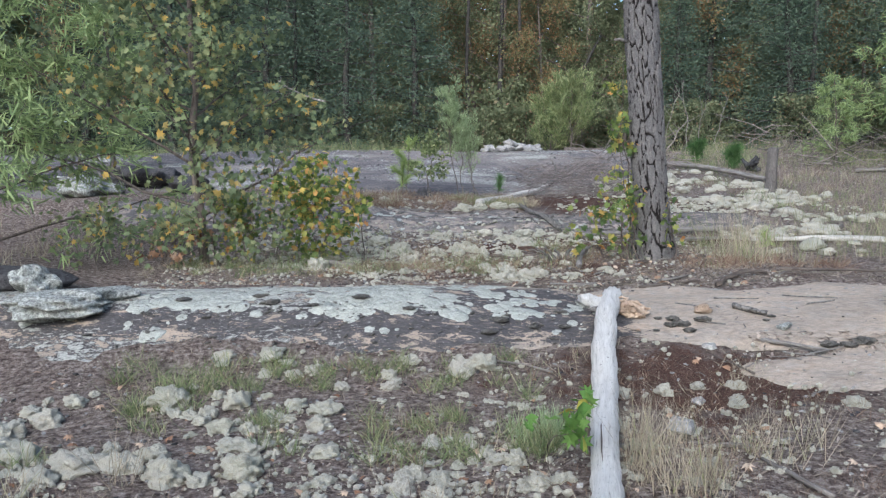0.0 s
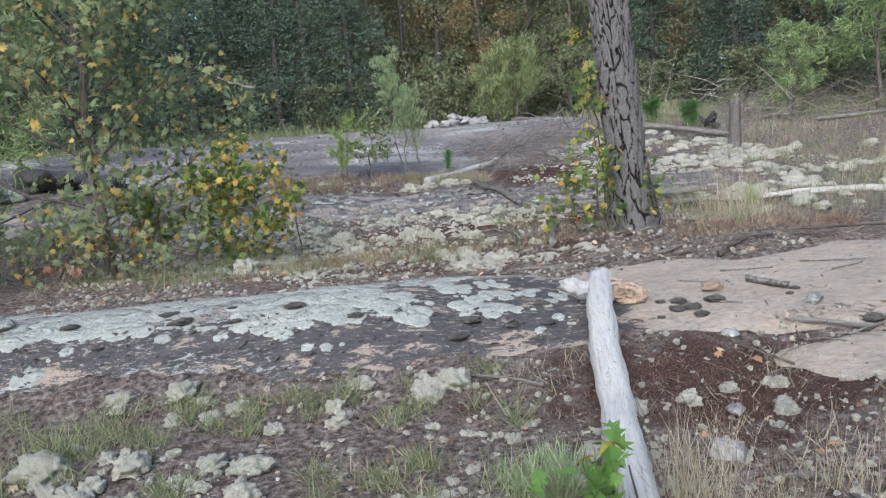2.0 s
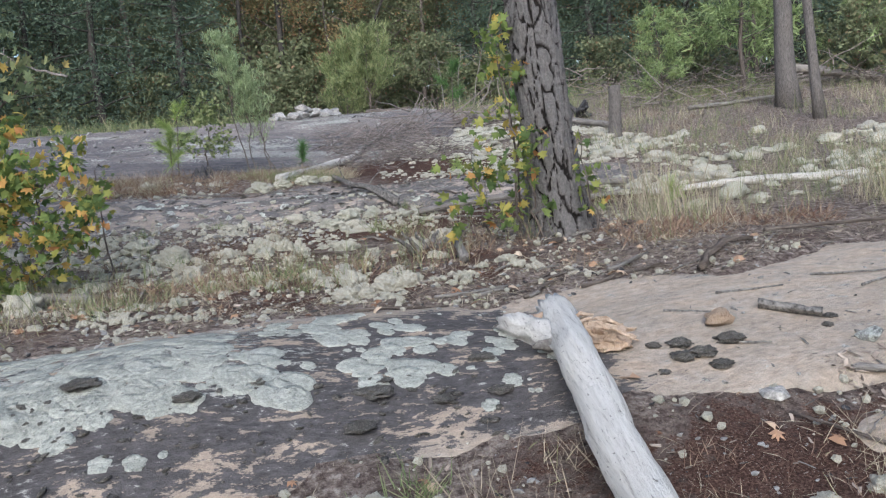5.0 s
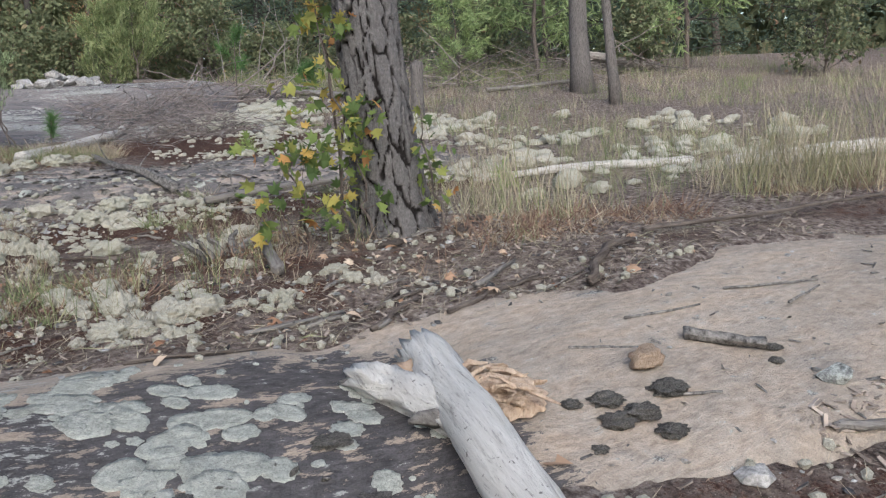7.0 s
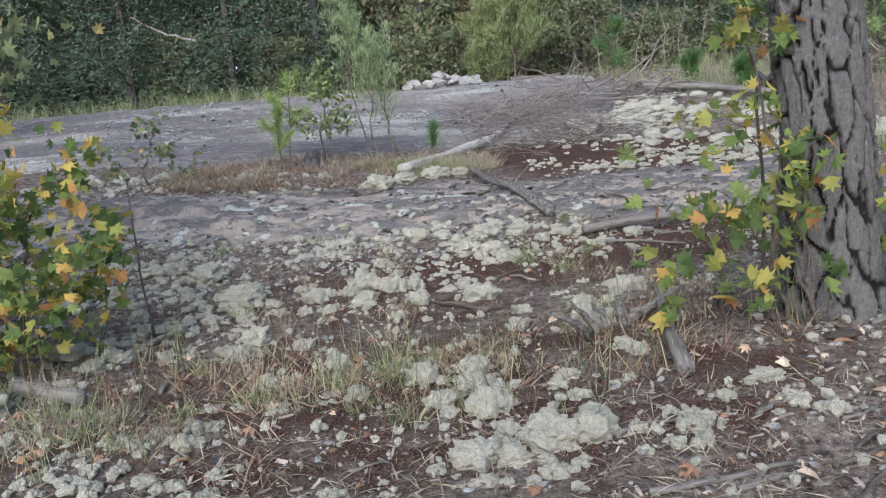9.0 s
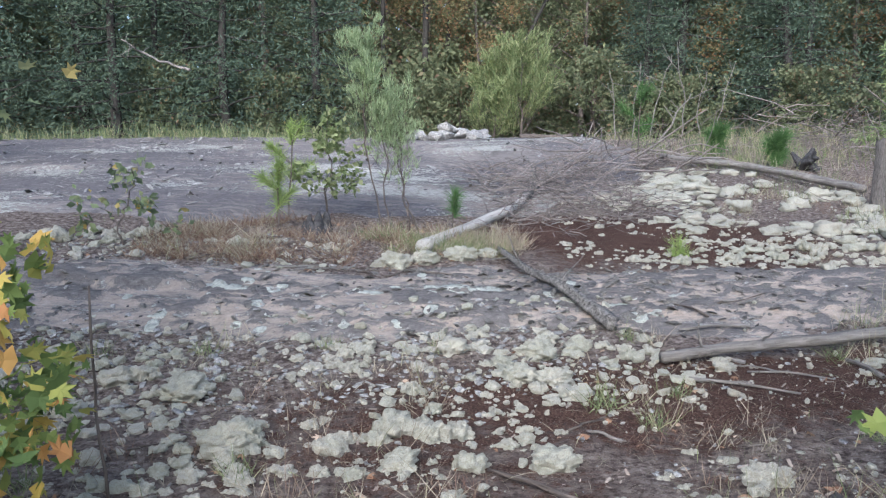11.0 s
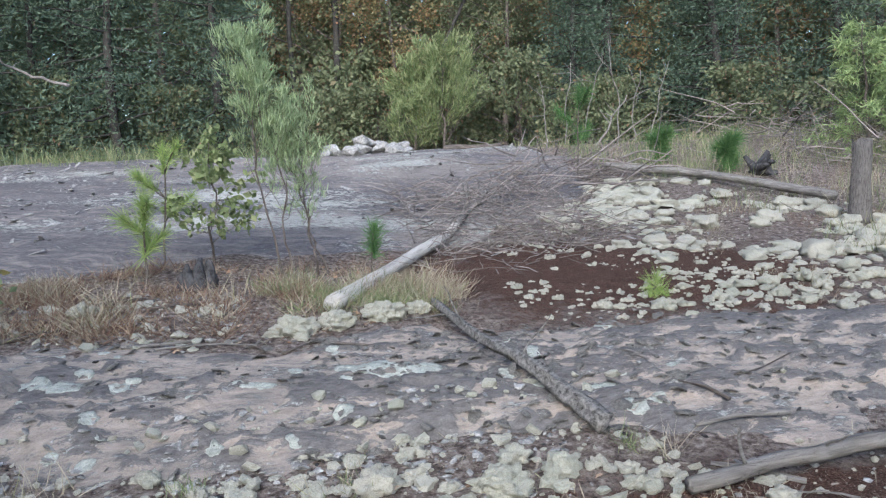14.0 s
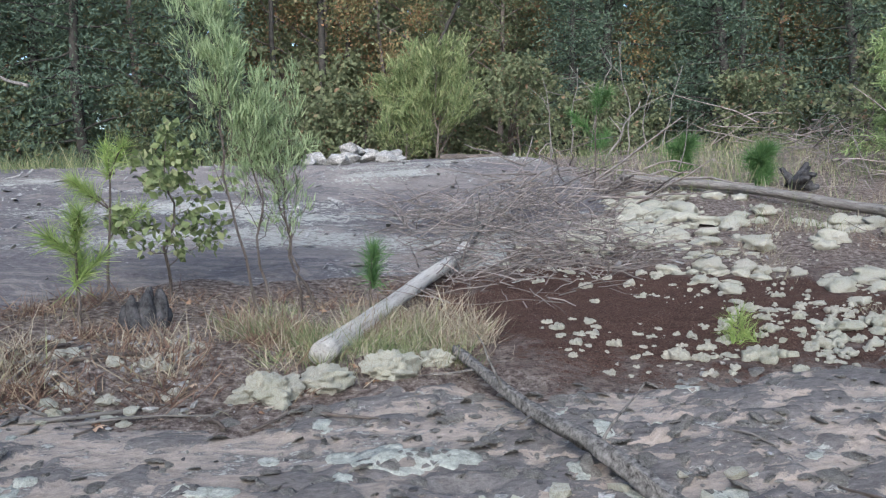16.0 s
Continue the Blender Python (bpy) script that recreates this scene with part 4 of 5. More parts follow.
# the rooted-up dark snag beside the short branch
for k in range(5):
    rng = np.random.RandomState(330 + k)
    a = (1.18 + 0.05 * k, 9.05 + 0.03 * k, 0.02)
    fallen("root_snag", 330 + k, [a, (a[0] - 0.2 + 0.1 * k, a[1] + 0.12 * rng.randn(), 0.13 + 0.08 * rng.rand())], 0.024, 0.007, BARK_DARK, "broken dark root snag in grass", "snag", n=8, wobble=0.7)


def broken_post(seed, x, y, tall, r, material, label):
    rng = np.random.RandomState(seed)
    ob = tagged(holder("stump", x, y, float(top_at(x, y)) - 0.03), label, "stump")
    n, s = 16, 22
    path = bent((0, 0, 0), (0.05, 0, tall), n, 0.004, rng)
    v, f = tube(path, r * (1 + 0.35 * np.exp(-np.linspace(0, 6, n))), s, 0.18, rng)
    top = v[-s:]
    top[:, 2] += tall * 0.10 * rng.rand(s) - 0.02
    mesh_object("stem", v, f, material, ob)


broken_post(340, 6.55, 16.7, 0.85, 0.10, GREY_BARK, "standing grey broken stump")
rng = np.random.RandomState(341)
dark = tagged(holder("root_stump", 7.3, 19.8, float(top_at(7.3, 19.8))), "upturned charred root stump", "stump")
for k in range(12):
    d = unit(rng.randn(3) * np.array([1, 0.7, 0.6]) + np.array([0, 0, 0.5]))
    mesh_object("root", *tube(bent((0, 0, 0.08), np.array([0, 0, 0.1]) + d * 0.28, 6, 0.02, rng), np.linspace(0.09, 0.03, 6), 8, 0.6, rng), DARK_ROCK, dark)
thin = fallen("thin_stake", 342, [(-0.99, 10.25, 0.0), (-1.0, 10.25, 0.88)], 0.008, 0.005, DARK_WOOD, "thin dark dead stem standing upright", "stem", sides=6, n=8)


# ---- chunks, stones, lichens ----
def lump(seed, subdiv=3, flat=0.6, amount=0.35, freq=2.0):
    """A rough stone-like solid about one unit across."""
    bm = bmesh.new()
    bmesh.ops.create_icosphere(bm, subdivisions=subdiv, radius=0.5)
    off = Vector((seed * 3.7, seed * 1.3, seed * 2.1))
    for q in bm.verts:
        k = noise.noise(q.co * freq + off) + 0.5 * noise.noise(q.co * freq * 2.7 + off)
        q.co = q.co * (1 + amount * k)
        q.co.z *= flat
    data = bpy.data.meshes.new("lump")
    bm.to_mesh(data)
    bm.free()
    return data


def chiselled(seed, flat=0.55):
    """A broken, flat-faced stone."""
    rng = np.random.RandomState(seed)
    bm = bmesh.new()
    for _ in range(16):
        bm.verts.new(Vector(unit(rng.randn(3)) * 0.5) * (0.75 + 0.35 * rng.rand()))
    bmesh.ops.convex_hull(bm, input=bm.verts)
    for q in bm.verts:
        q.co.z *= flat
    bmesh.ops.bevel(bm, geom=bm.edges[:], offset=0.02, segments=1, affect="EDGES")
    data = bpy.data.meshes.new("stone")
    bm.to_mesh(data)
    bm.free()
    return data


def put(name, data, material, x, y, size, turn, sink=0.1, tilt=(0, 0), label="", category="", group="", z=None, smooth=True):
    if not data.materials:
        data.materials.append(material)
    if smooth:
        data.polygons.foreach_set("use_smooth", [True] * len(data.polygons))
    ob = new(name, data)
    sx, sy, sz = size if isinstance(size, tuple) else (size, size, size)
    zz = float(top_at(x, y)) if z is None else z
    ob.matrix_world = pose(x, y, zz + (0.3 - sink) * sz, tilt[0], tilt[1], turn) @ Matrix.Diagonal((sx, sy, sz, 1))
    return tagged(ob, label, category, group)


# the heap of stones on the crest
rng = np.random.RandomState(400)
stones = [chiselled(410 + k) for k in range(6)]
CAIRN = (2.15, 24.6)
for k in range(15):
    a, r = rng.rand() * 6.28, 0.75 * math.sqrt(rng.rand())
    up = -0.04 if k < 10 else 0.12
    r = r if k < 10 else r * 0.5
    x, y = CAIRN[0] + 1.2 * r * math.cos(a), CAIRN[1] + 0.7 * r * math.sin(a)
    put("stone", stones[k % 6], STONE, x, y, 0.30 + 0.28 * rng.rand(), 360 * rng.rand(), 0.08, (20 * rng.randn(), 15 * rng.randn()), "pale angular stone of a heap", "stone", "stone heap", float(top_at(x, y)) + up, False)
fallen("plank", 402, [(3.6, 24.8, 0.03), (4.8, 25.0, 0.03)], 0.06, 0.06, DARK_WOOD, "dark short log beside the stone heap", sides=8)
put("boulder", lump(3, 5, 0.42, 0.55, 2.2), BOULDER, -3.05, 6.75, (0.95, 0.7, 0.55), 15, 0.24, (0, 0), "low grey boulder crusted with pale lichen", "boulder")
put("boulder", lump(5, 5, 0.7, 0.6, 2.4), BOULDER, -3.55, 7.3, (0.4, 0.35, 0.5), 40, 0.25, (10, 25), "upright pale boulder crusted with lichen", "boulder")
put("boulder", lump(7, 4, 0.5, 0.3, 1.5), DARK_ROCK, -4.3, 7.7, (1.6, 0.9, 0.55), 5, 0.1, (0, 0), "dark boulder behind the outcrop", "boulder")
for k, (x, y, s) in enumerate([(-4.6, 15.4, 0.9), (-6.4, 15.0, 1.0), (-5.7, 15.9, 1.2)]):
    put("boulder", lump(9 + k, 4, 0.45, 0.6, 2.2), (DARK_ROCK, BOULDER)[k % 2], x, y, s, 70 * k, 0.22, (5, 5), "weathered boulder on the dark slab", "boulder", "boulders on the slab")
put("stone", chiselled(430), STONE, 1.37, 4.75, 0.22, 30, 0.1, (10, 0), "pale stone leaning on the white log", "stone", smooth=False)

# rotten wood on the outcrop
rng = np.random.RandomState(440)
rot = tagged(holder("rotten_wood", 1.52, 6.77, float(top_at(1.52, 6.77))), "crumbling heap of orange-brown rotten wood", "wood")
bm = bmesh.new()
bmesh.ops.create_icosphere(bm, subdivisions=5, radius=0.5)
for q in bm.verts:
    s = q.co.copy()
    ridge = noise.noise(Vector((s.x * 1.2, s.y * 9, s.z * 9)))
    block = noise.voronoi(Vector((s.x * 2, s.y * 5, s.z * 5)))[0][0]
    q.co = s * (1 + 0.30 * ridge + 0.35 * noise.noise(s * 2.3) + 0.25 * (0.4 - block))
    q.co = Vector((q.co.x * 0.30, q.co.y * 0.20, q.co.z * 0.12 + 0.03))
bmesh.ops.rotate(bm, verts=bm.verts, matrix=Matrix.Rotation(radians(-62), 3, "Z"))
data = bpy.data.meshes.new("core")
bm.to_mesh(data)
bm.free()
data.materials.append(ROT_WOOD)
core = new("core", data)
core.parent = rot
for k in range(30):
    a, r = rng.rand() * 6.28, 0.13 * math.sqrt(rng.rand())
    big = k < 7
    L = (0.20 if big else 0.10) * (0.6 + 0.7 * rng.rand())
    d = unit(np.array([0.35 + 0.5 * rng.randn(), -0.8 + 0.4 * rng.randn(), 0.15 * rng.randn()]))
    p = np.array([r * math.cos(a), 1.2 * r * math.sin(a), 0.035 + 0.055 * rng.rand() * (1.6 if big else 1)])
    w = (0.012 if big else 0.007) * (0.6 + 0.8 * rng.rand())
    mesh_object("flake", *tube(bent(p - d * L / 2, p + d * L / 2, 7, 0.008, rng), w * np.array([0.35, 0.8, 1, 0.95, 1, 0.7, 0.25]), 7, 0.9, rng), ROT_WOOD, rot, smooth=False)
put("rotten_chunk", lump(21, 3, 0.5, 0.5, 2.6), ROT_WOOD, 2.10, 6.72, (0.14, 0.11, 0.15), 20, 0.1, (0, 0), "orange chunk of rotten wood on bare rock", "wood")
fallen("bark_piece", 445, [(2.38, 6.82, 0.022), (2.57, 6.62, 0.026)], 0.026, 0.020, BARK_DARK, "short dark barked stick on bare rock", "stick", n=22, wobble=0.6, crook=0.002)
fallen("stick", 446, [(2.38, 6.17, 0.02), (2.75, 6.0, 0.02)], 0.018, 0.014, GREY_WOOD, "pale stick on bare rock", "stick", n=10)
fallen("stick", 447, [(2.45, 7.45, 0.03), (2.75, 7.68, 0.04), (3.05, 7.75, 0.03)], 0.022, 0.014, DARK_WOOD, "dark stick at the rock's upper edge", "stick", n=12, wobble=0.4)
fallen("stick", 448, [(1.75, 7.5, 0.02), (2.3, 7.62, 0.02)], 0.012, 0.008, DARK_WOOD, "dark stick at the rock's upper edge", "stick", n=10)
fallen("stick", 449, [(3.2, 7.9, 0.04), (4.6, 8.0, 0.05), (5.6, 7.9, 0.04)], 0.013, 0.009, DARK_WOOD, "long dark dead branch along the rock's edge", "stick", n=20, wobble=0.4)


# ---- ground cover ----
def puff_mesh(seed, subdiv, flat, heads, deep):
    """A cushion of reindeer lichen: one low dome swollen into many knobbly heads."""
    bm = bmesh.new()
    bmesh.ops.create_icosphere(bm, subdivisions=subdiv, radius=0.5)
    off = Vector((seed * 2.3, seed * 1.7, seed))
    for q in bm.verts:
        p = q.co.copy()
        big = noise.noise(p * 2.9 + off)
        near = noise.voronoi(p * heads + off)[0][0]
        small = noise.voronoi(p * heads * 2.3 + off)[0][0]
        fine = noise.noise(p * 24 + off)
        q.co = p * (1.0 + 0.38 * big + deep * (0.42 - near) + 0.35 * deep * (0.35 - small) + 0.08 * fine)
        q.co.z = q.co.z * flat + 0.15
    bmesh.ops.delete(bm, geom=[q for q in bm.verts if q.co.z < -0.06], context="VERTS")
    return lichen_data(bm)


def lichen_data(bm):
    data = bpy.data.meshes.new("lichen_clump")
    bm.to_mesh(data)
    bm.free()
    data.polygons.foreach_set("use_smooth", [True] * len(data.polygons))
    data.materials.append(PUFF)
    return data


def puff_cluster(seed, knobs, subdiv=2):
    """A crumbly cushion of reindeer lichen: separate knobs crowded together with gaps."""
    rng = np.random.RandomState(seed)
    bm = bmesh.new()
    for k in range(knobs):
        a, d = k * 2.4 + rng.rand(), 0.42 * math.sqrt((k + 0.3) / knobs) * (0.85 + 0.3 * rng.rand())
        rad = (0.95 / math.sqrt(knobs)) * (0.40 + 0.28 * rng.rand())
        c = Vector((d * math.cos(a), d * math.sin(a), 0.24 * (1 - (d / 0.5) ** 2) * rng.uniform(0.6, 1.1) + 0.05))
        made_now = bmesh.ops.create_icosphere(bm, subdivisions=subdiv, radius=rad)["verts"]
        off = Vector((seed, k * 1.7, 0.0))
        for q in made_now:
            q.co = c + q.co * (1 + 0.6 * noise.noise(q.co * (1.3 / rad) + off) + 0.35 * noise.noise(q.co * (3.2 / rad) + off))
    bmesh.ops.delete(bm, geom=[q for q in bm.verts if q.co.z < -0.05], context="VERTS")
    return lichen_data(bm)


PUFFS_FINE = [puff_mesh(500 + k, 4, 0.72, 3.8, 0.62) for k in range(8)]
PUFFS_MID = [puff_cluster(520 + k, 8 + k) for k in range(5)]
PUFFS_FLAT = [puff_mesh(540 + k, 3, 0.56, 3.2, 0.5) for k in range(6)]
PUFFS_SMALL = [puff_cluster(560 + k, 4) for k in range(4)]
PUFFS_BALL = [puff_mesh(570 + k, 5, 0.72, 4.6, 0.5) for k in range(4)]
cover = np.random.RandomState(600)


def spots(cx, cy, rx, ry, n):
    """Points gathered in loose drifts inside an oval."""
    out = []
    while len(out) < n:
        a, r = cover.rand() * 6.2832, math.sqrt(cover.rand())
        x, y = cx + rx * r * math.cos(a), cy + ry * r * math.sin(a)
        if cover.rand() < 0.38 + 2.0 * float(rough(x, y, 0.7, 3, 71)):
            out.append((x, y))
    return out


PLACED = []


def lichen_drift(cx, cy, rx, ry, n, small, large, meshes, joined_as=""):
    """Cushions as things of their own or, far off, as one field of them."""
    vs, fs, k = [], [], 0
    for x, y in spots(cx, cy, rx, ry, n):
        if max(float(near_rock(x, y)), float(mid_rock(x, y)), float(far_rock(x, y))) > 0.06:
            continue
        s = small + (large - small) * cover.rand() ** 1.8
        if any((x - px) ** 2 + (y - py) ** 2 < (0.40 * (s + ps)) ** 2 for px, py, ps in PLACED):
            continue
        PLACED.append((x, y, s))
        data = meshes[cover.randint(len(meshes))]
        m = pose(x, y, float(top_at(x, y)) - 0.01, 6 * cover.randn(), 6 * cover.randn(), 360 * cover.rand()) @ Matrix.Diagonal((s * (0.9 + 0.5 * cover.rand()), s, s * (0.8 + 0.4 * cover.rand()), 1))
        if not joined_as:
            ob = tagged(new("lichen_clump", data), "pale grey-green cushion of reindeer lichen", "lichen", "lichen cushions")
            ob.matrix_world = m
            continue
        co = np.empty(len(data.vertices) * 3)
        data.vertices.foreach_get("co", co)
        tri = np.empty(len(data.polygons) * 3, int)
        data.polygons.foreach_get("vertices", tri)
        mm = np.array(m)
        vs.append(co.reshape(-1, 3) @ mm[:3, :3].T + mm[:3, 3])
        fs.append(tri.reshape(-1, 3) + k)
        k += len(data.vertices)
    if joined_as:
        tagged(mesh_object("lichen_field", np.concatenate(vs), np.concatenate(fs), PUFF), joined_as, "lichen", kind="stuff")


lichen_drift(-1.9, 4.75, 1.3, 0.85, 110, 0.07, 0.26, PUFFS_FINE)
lichen_drift(-0.9, 5.85, 1.6, 0.25, 20, 0.10, 0.22, PUFFS_FINE)
lichen_drift(1.9, 4.9, 1.1, 0.7, 22, 0.06, 0.16, PUFFS_FINE)
lichen_drift(-0.4, 4.1, 1.0, 0.7, 70, 0.06, 0.15, PUFFS_FINE)
lichen_drift(-0.2, 9.8, 1.7, 1.2, 60, 0.08, 0.22, PUFFS_FINE)
lichen_drift(0.7, 8.5, 1.2, 0.5, 56, 0.06, 0.17, PUFFS_FINE)
lichen_drift(0.5, 8.4, 1.6, 0.5, 120, 0.04, 0.12, PUFFS_MID, "crumbled tufts of pale lichen behind the outcrop")
lichen_drift(0.1, 11.4, 2.2, 0.8, 46, 0.07, 0.20, PUFFS_FINE)
lichen_drift(0.1, 11.5, 2.3, 0.9, 90, 0.05, 0.14, PUFFS_MID, "crumbled tufts of pale lichen before the slab")
lichen_drift(3.7, 14.0, 1.3, 0.8, 120, 0.07, 0.20, PUFFS_MID, "crumbled tufts of pale lichen along the red moss")
lichen_drift(3.4, 14.6, 1.5, 1.2, 260, 0.03, 0.09, PUFFS_SMALL, "small heads of pale lichen in red moss")
lichen_drift(-2.0, 10.8, 1.3, 1.5, 85, 0.06, 0.22, PUFFS_FLAT, "drift of pale lichen beyond the sweetgum")
lichen_drift(-1.4, 13.2, 3.0, 1.6, 60, 0.05, 0.16, PUFFS_FLAT, "scattered pale lichen beside the slab")
lichen_drift(5.2, 17.4, 1.9, 2.5, 1000, 0.10, 0.32, PUFFS_FLAT, "broad drift of pale reindeer lichen over red moss")
lichen_drift(5.4, 14.6, 2.0, 2.0, 420, 0.09, 0.28, PUFFS_FLAT, "drift of pale reindeer lichen before the slab")
lichen_drift(5.2, 11.2, 2.2, 1.3, 130, 0.10, 0.34, PUFFS_FLAT, "drift of pale reindeer lichen in dry grass")
lichen_drift(4.4, 16.6, 2.0, 2.6, 260, 0.035, 0.10, PUFFS_SMALL, "small tufts of pale lichen between the larger cushions")
lichen_drift(7.6, 13.0, 2.4, 2.6, 110, 0.12, 0.36, PUFFS_FLAT, "drift of pale lichen in the far grass")
lichen_drift(-1.9, 14.6, 1.0, 0.6, 22, 0.1, 0.26, PUFFS_MID, "low drift of pale lichen at the slab's edge")
lichen_drift(-0.3, 4.3, 2.6, 1.2, 260, 0.03, 0.08, PUFFS_SMALL, "small tufts of pale lichen in the foreground soil")
lichen_drift(0.2, 9.6, 2.0, 1.9, 260, 0.03, 0.09, PUFFS_SMALL, "small tufts of pale lichen on the shelf")
for x, y, s in ((0.35, 14.05, 0.34), (0.62, 14.1, 0.30), (0.95, 14.2, 0.34), (1.2, 14.3, 0.22), (-0.39, 5.62, 0.15), (1.62, 9.95, 0.24), (0.93, 11.45, 0.26), (1.12, 11.42, 0.24), (-0.92, 11.45, 0.32), (1.1, 11.8, 0.3), (0.8, 8.17, 0.24), (-1.35, 11.7, 0.24), (-0.55, 10.75, 0.36), (1.64, 8.38, 0.14), (0.55, 8.1, 0.22), (0.62, 8.75, 0.2)):
    ob = tagged(new("lichen_clump", PUFFS_BALL[cover.randint(4)]), "large pale cushion of reindeer lichen", "lichen", "lichen cushions")
    ob.matrix_world = pose(x, y, float(top_at(x, y)) - 0.012, 0, 0, 360 * cover.rand()) @ Matrix.Diagonal((0.84 * s, 0.84 * s, 0.75 * s, 1))


def everywhere(n, zones):
    """n points shared out over rectangles (x0, x1, y0, y1, weight)."""
    w = np.array([z[4] for z in zones], float)
    k = cover.choice(len(zones), n, p=w / w.sum())
    z = np.array(zones)[k]
    return z[:, 0] + (z[:, 1] - z[:, 0]) * cover.rand(n), z[:, 2] + (z[:, 3] - z[:, 2]) * cover.rand(n)


def bits(name, template, n, zones, small, large, material, label, category, flat=0.5, lift=0.3, drift=None, rock_share=0.15):
    """Countless small pieces of litter lying on the ground."""
    x, y = everywhere(n, zones)
    ok = np.maximum(np.maximum(near_rock(x, y), mid_rock(x, y)), far_rock(x, y)) < 0.05
    ok |= cover.rand(n) < rock_share
    if drift is not None:
        ok &= rough(x, y, 0.55, 3, drift) > 0.25 * cover.randn(n) * 0.5
    x, y = x[ok], y[ok]
    m = len(x)
    s = small + (large - small) * cover.rand(m) ** 2.5
    a = cover.rand(m) * 6.2832
    tilt = 0.35 * cover.randn(m, 2)
    ax = unit(np.stack([np.cos(a), np.sin(a), tilt[:, 0]], -1))
    up = unit(np.stack([tilt[:, 1] * np.sin(a), -tilt[:, 1] * np.cos(a), np.ones(m)], -1))
    ay = unit(np.cross(up, ax))
    az = np.cross(ax, ay)
    p = np.stack([x, y, top_at(x, y) + lift * s * flat], -1)
    v, f = scatter(*template, p, ax, ay, az * flat, s)
    tagged(mesh_object(name, v, f, material, smooth=name == "moss_tufts"), label, category, kind="stuff")


def solid_template(k):
    d = lump(k, 1, 1.0, 0.9, 3.1)
    return [tuple(q.co) for q in d.vertices], [tuple(p.vertices) for p in d.polygons]


CHIP_SHAPE = ([(-0.5, -0.16, 0), (0.1, -0.2, 0.02), (0.5, -0.05, 0), (0.45, 0.12, 0.03), (-0.2, 0.2, 0), (-0.5, 0.06, 0.02)], [(0, 1, 2, 3, 4, 5)])
CHIP_SOLID = ([(-0.5, -0.14, 0), (0.5, -0.08, 0), (0.42, 0.14, 0), (-0.4, 0.16, 0), (-0.5, -0.14, 0.16), (0.5, -0.08, 0.12), (0.42, 0.14, 0.14), (-0.4, 0.16, 0.18)],
              [(4, 5, 6, 7), (0, 1, 5, 4), (1, 2, 6, 5), (2, 3, 7, 6), (3, 0, 4, 7)])
NEAR_SOIL = (-3, 3.6, 2.6, 6.3, 1.4)
SHELF = (-3, 3.2, 7.4, 9.4, 1.2)
MIDDLE = (-3, 3.5, 9.4, 12.6, 1.0)
MOUND = (-2.5, 1.4, 13.6, 16.4, 0.35)
RIGHT = (2.6, 8, 8, 13, 0.7)
FIELD = (3, 8, 13.5, 20, 0.5)
bits("lichen_bits", solid_template(31), 9000, [NEAR_SOIL, SHELF, MIDDLE, (3, 7, 13.5, 19, 0.7), (-3, 1.2, 3.2, 5.2, 1.0)], 0.010, 0.05, PUFF, "scattered small tufts of pale lichen", "lichen", 0.9, 0.25, 71, 0.08)
bits("gravel", solid_template(33), 3600, [NEAR_SOIL, SHELF, MIDDLE, (-3, 4, 12, 14, 0.7), (-3, 5, 17, 22, 0.6), (2.2, 5, 5.2, 7.5, 0.2)], 0.008, 0.045, STONE, "scattered pale grit and small stones", "gravel", 0.5, 0.2, None, 0.35)
bits("gravel", solid_template(35), 1500, [NEAR_SOIL, SHELF, (-3, 4, 12, 14, 0.9), (-3, 5, 17, 22, 0.8)], 0.01, 0.05, DARK_ROCK, "scattered dark grit and crusts", "gravel", 0.4, 0.2, None, 0.5)
bits("gravel", solid_template(39), 2200, [(-3, 1.5, 11.2, 12.8, 1.0), (-3, 0, 13.8, 15, 0.4)], 0.012, 0.07, STONE, "pale crumbled rock at the slab's edge", "gravel", 0.4, 0.2, None, 0.4)
bits("lichen_bits", solid_template(41), 1100, [(-3, 2.0, 11.0, 12.8, 1.0), (-3, 0, 13.8, 15, 0.3)], 0.02, 0.08, PUFF, "small pale lichen tufts at the slab's edge", "lichen", 0.7, 0.25, None, 0.3)
bits("wood_chips", CHIP_SOLID, 10000, [NEAR_SOIL, (-0.5, 4.5, 7.4, 8.4, 1.0), SHELF, MIDDLE, MOUND, (-3, 3, 3, 5, 0.8)], 0.010, 0.052, CHIP, "scattered wood chips and bark flakes", "litter", 0.45, 0.3, None, 0.12)
bits("fallen_leaves", ([(x, y - 0.4, z * 2.2) for x, y, z in STAR[0]], STAR[1]), 700, [NEAR_SOIL, SHELF, (-3, 3, 9, 12, 0.7), MOUND], 0.03, 0.08, DEAD_LEAF, "scattered dry fallen leaves", "leaves", 0.8, 0.3)
def cushion_template(k):
    """A low domed cushion with no underside."""
    d = lump(k, 2, 1.0, 0.45, 2.4)
    f = [tuple(p.vertices) for p in d.polygons if p.center.z > -0.12]
    return [tuple(q.co) for q in d.vertices], f


for k, (n, zone) in enumerate([(520, (0.3, 3.6, 12.2, 13.9, 1.0)), (380, (-1.0, 2.0, 12.3, 14.0, 1.0)), (160, (-3.6, -0.6, 12.4, 14.0, 1.0))]):
    bits("moss_tufts", cushion_template(44 + k), n, [zone], 0.02, 0.095, GREY_MOSS, "dark dry moss cushions crowded on the grey slab", "moss", 0.30, 0.06, 47 if k else None, 1.0)
bits("moss_tufts", solid_template(37), 500, [(-2.5, 0.9, 6.2, 6.75, 0.8), (-3, 4.8, 12.1, 13.8, 0.3)], 0.015, 0.06, CUSHION, "low dark cushions of dry moss on rock", "moss", 0.28, 0.15, None, 1.0)

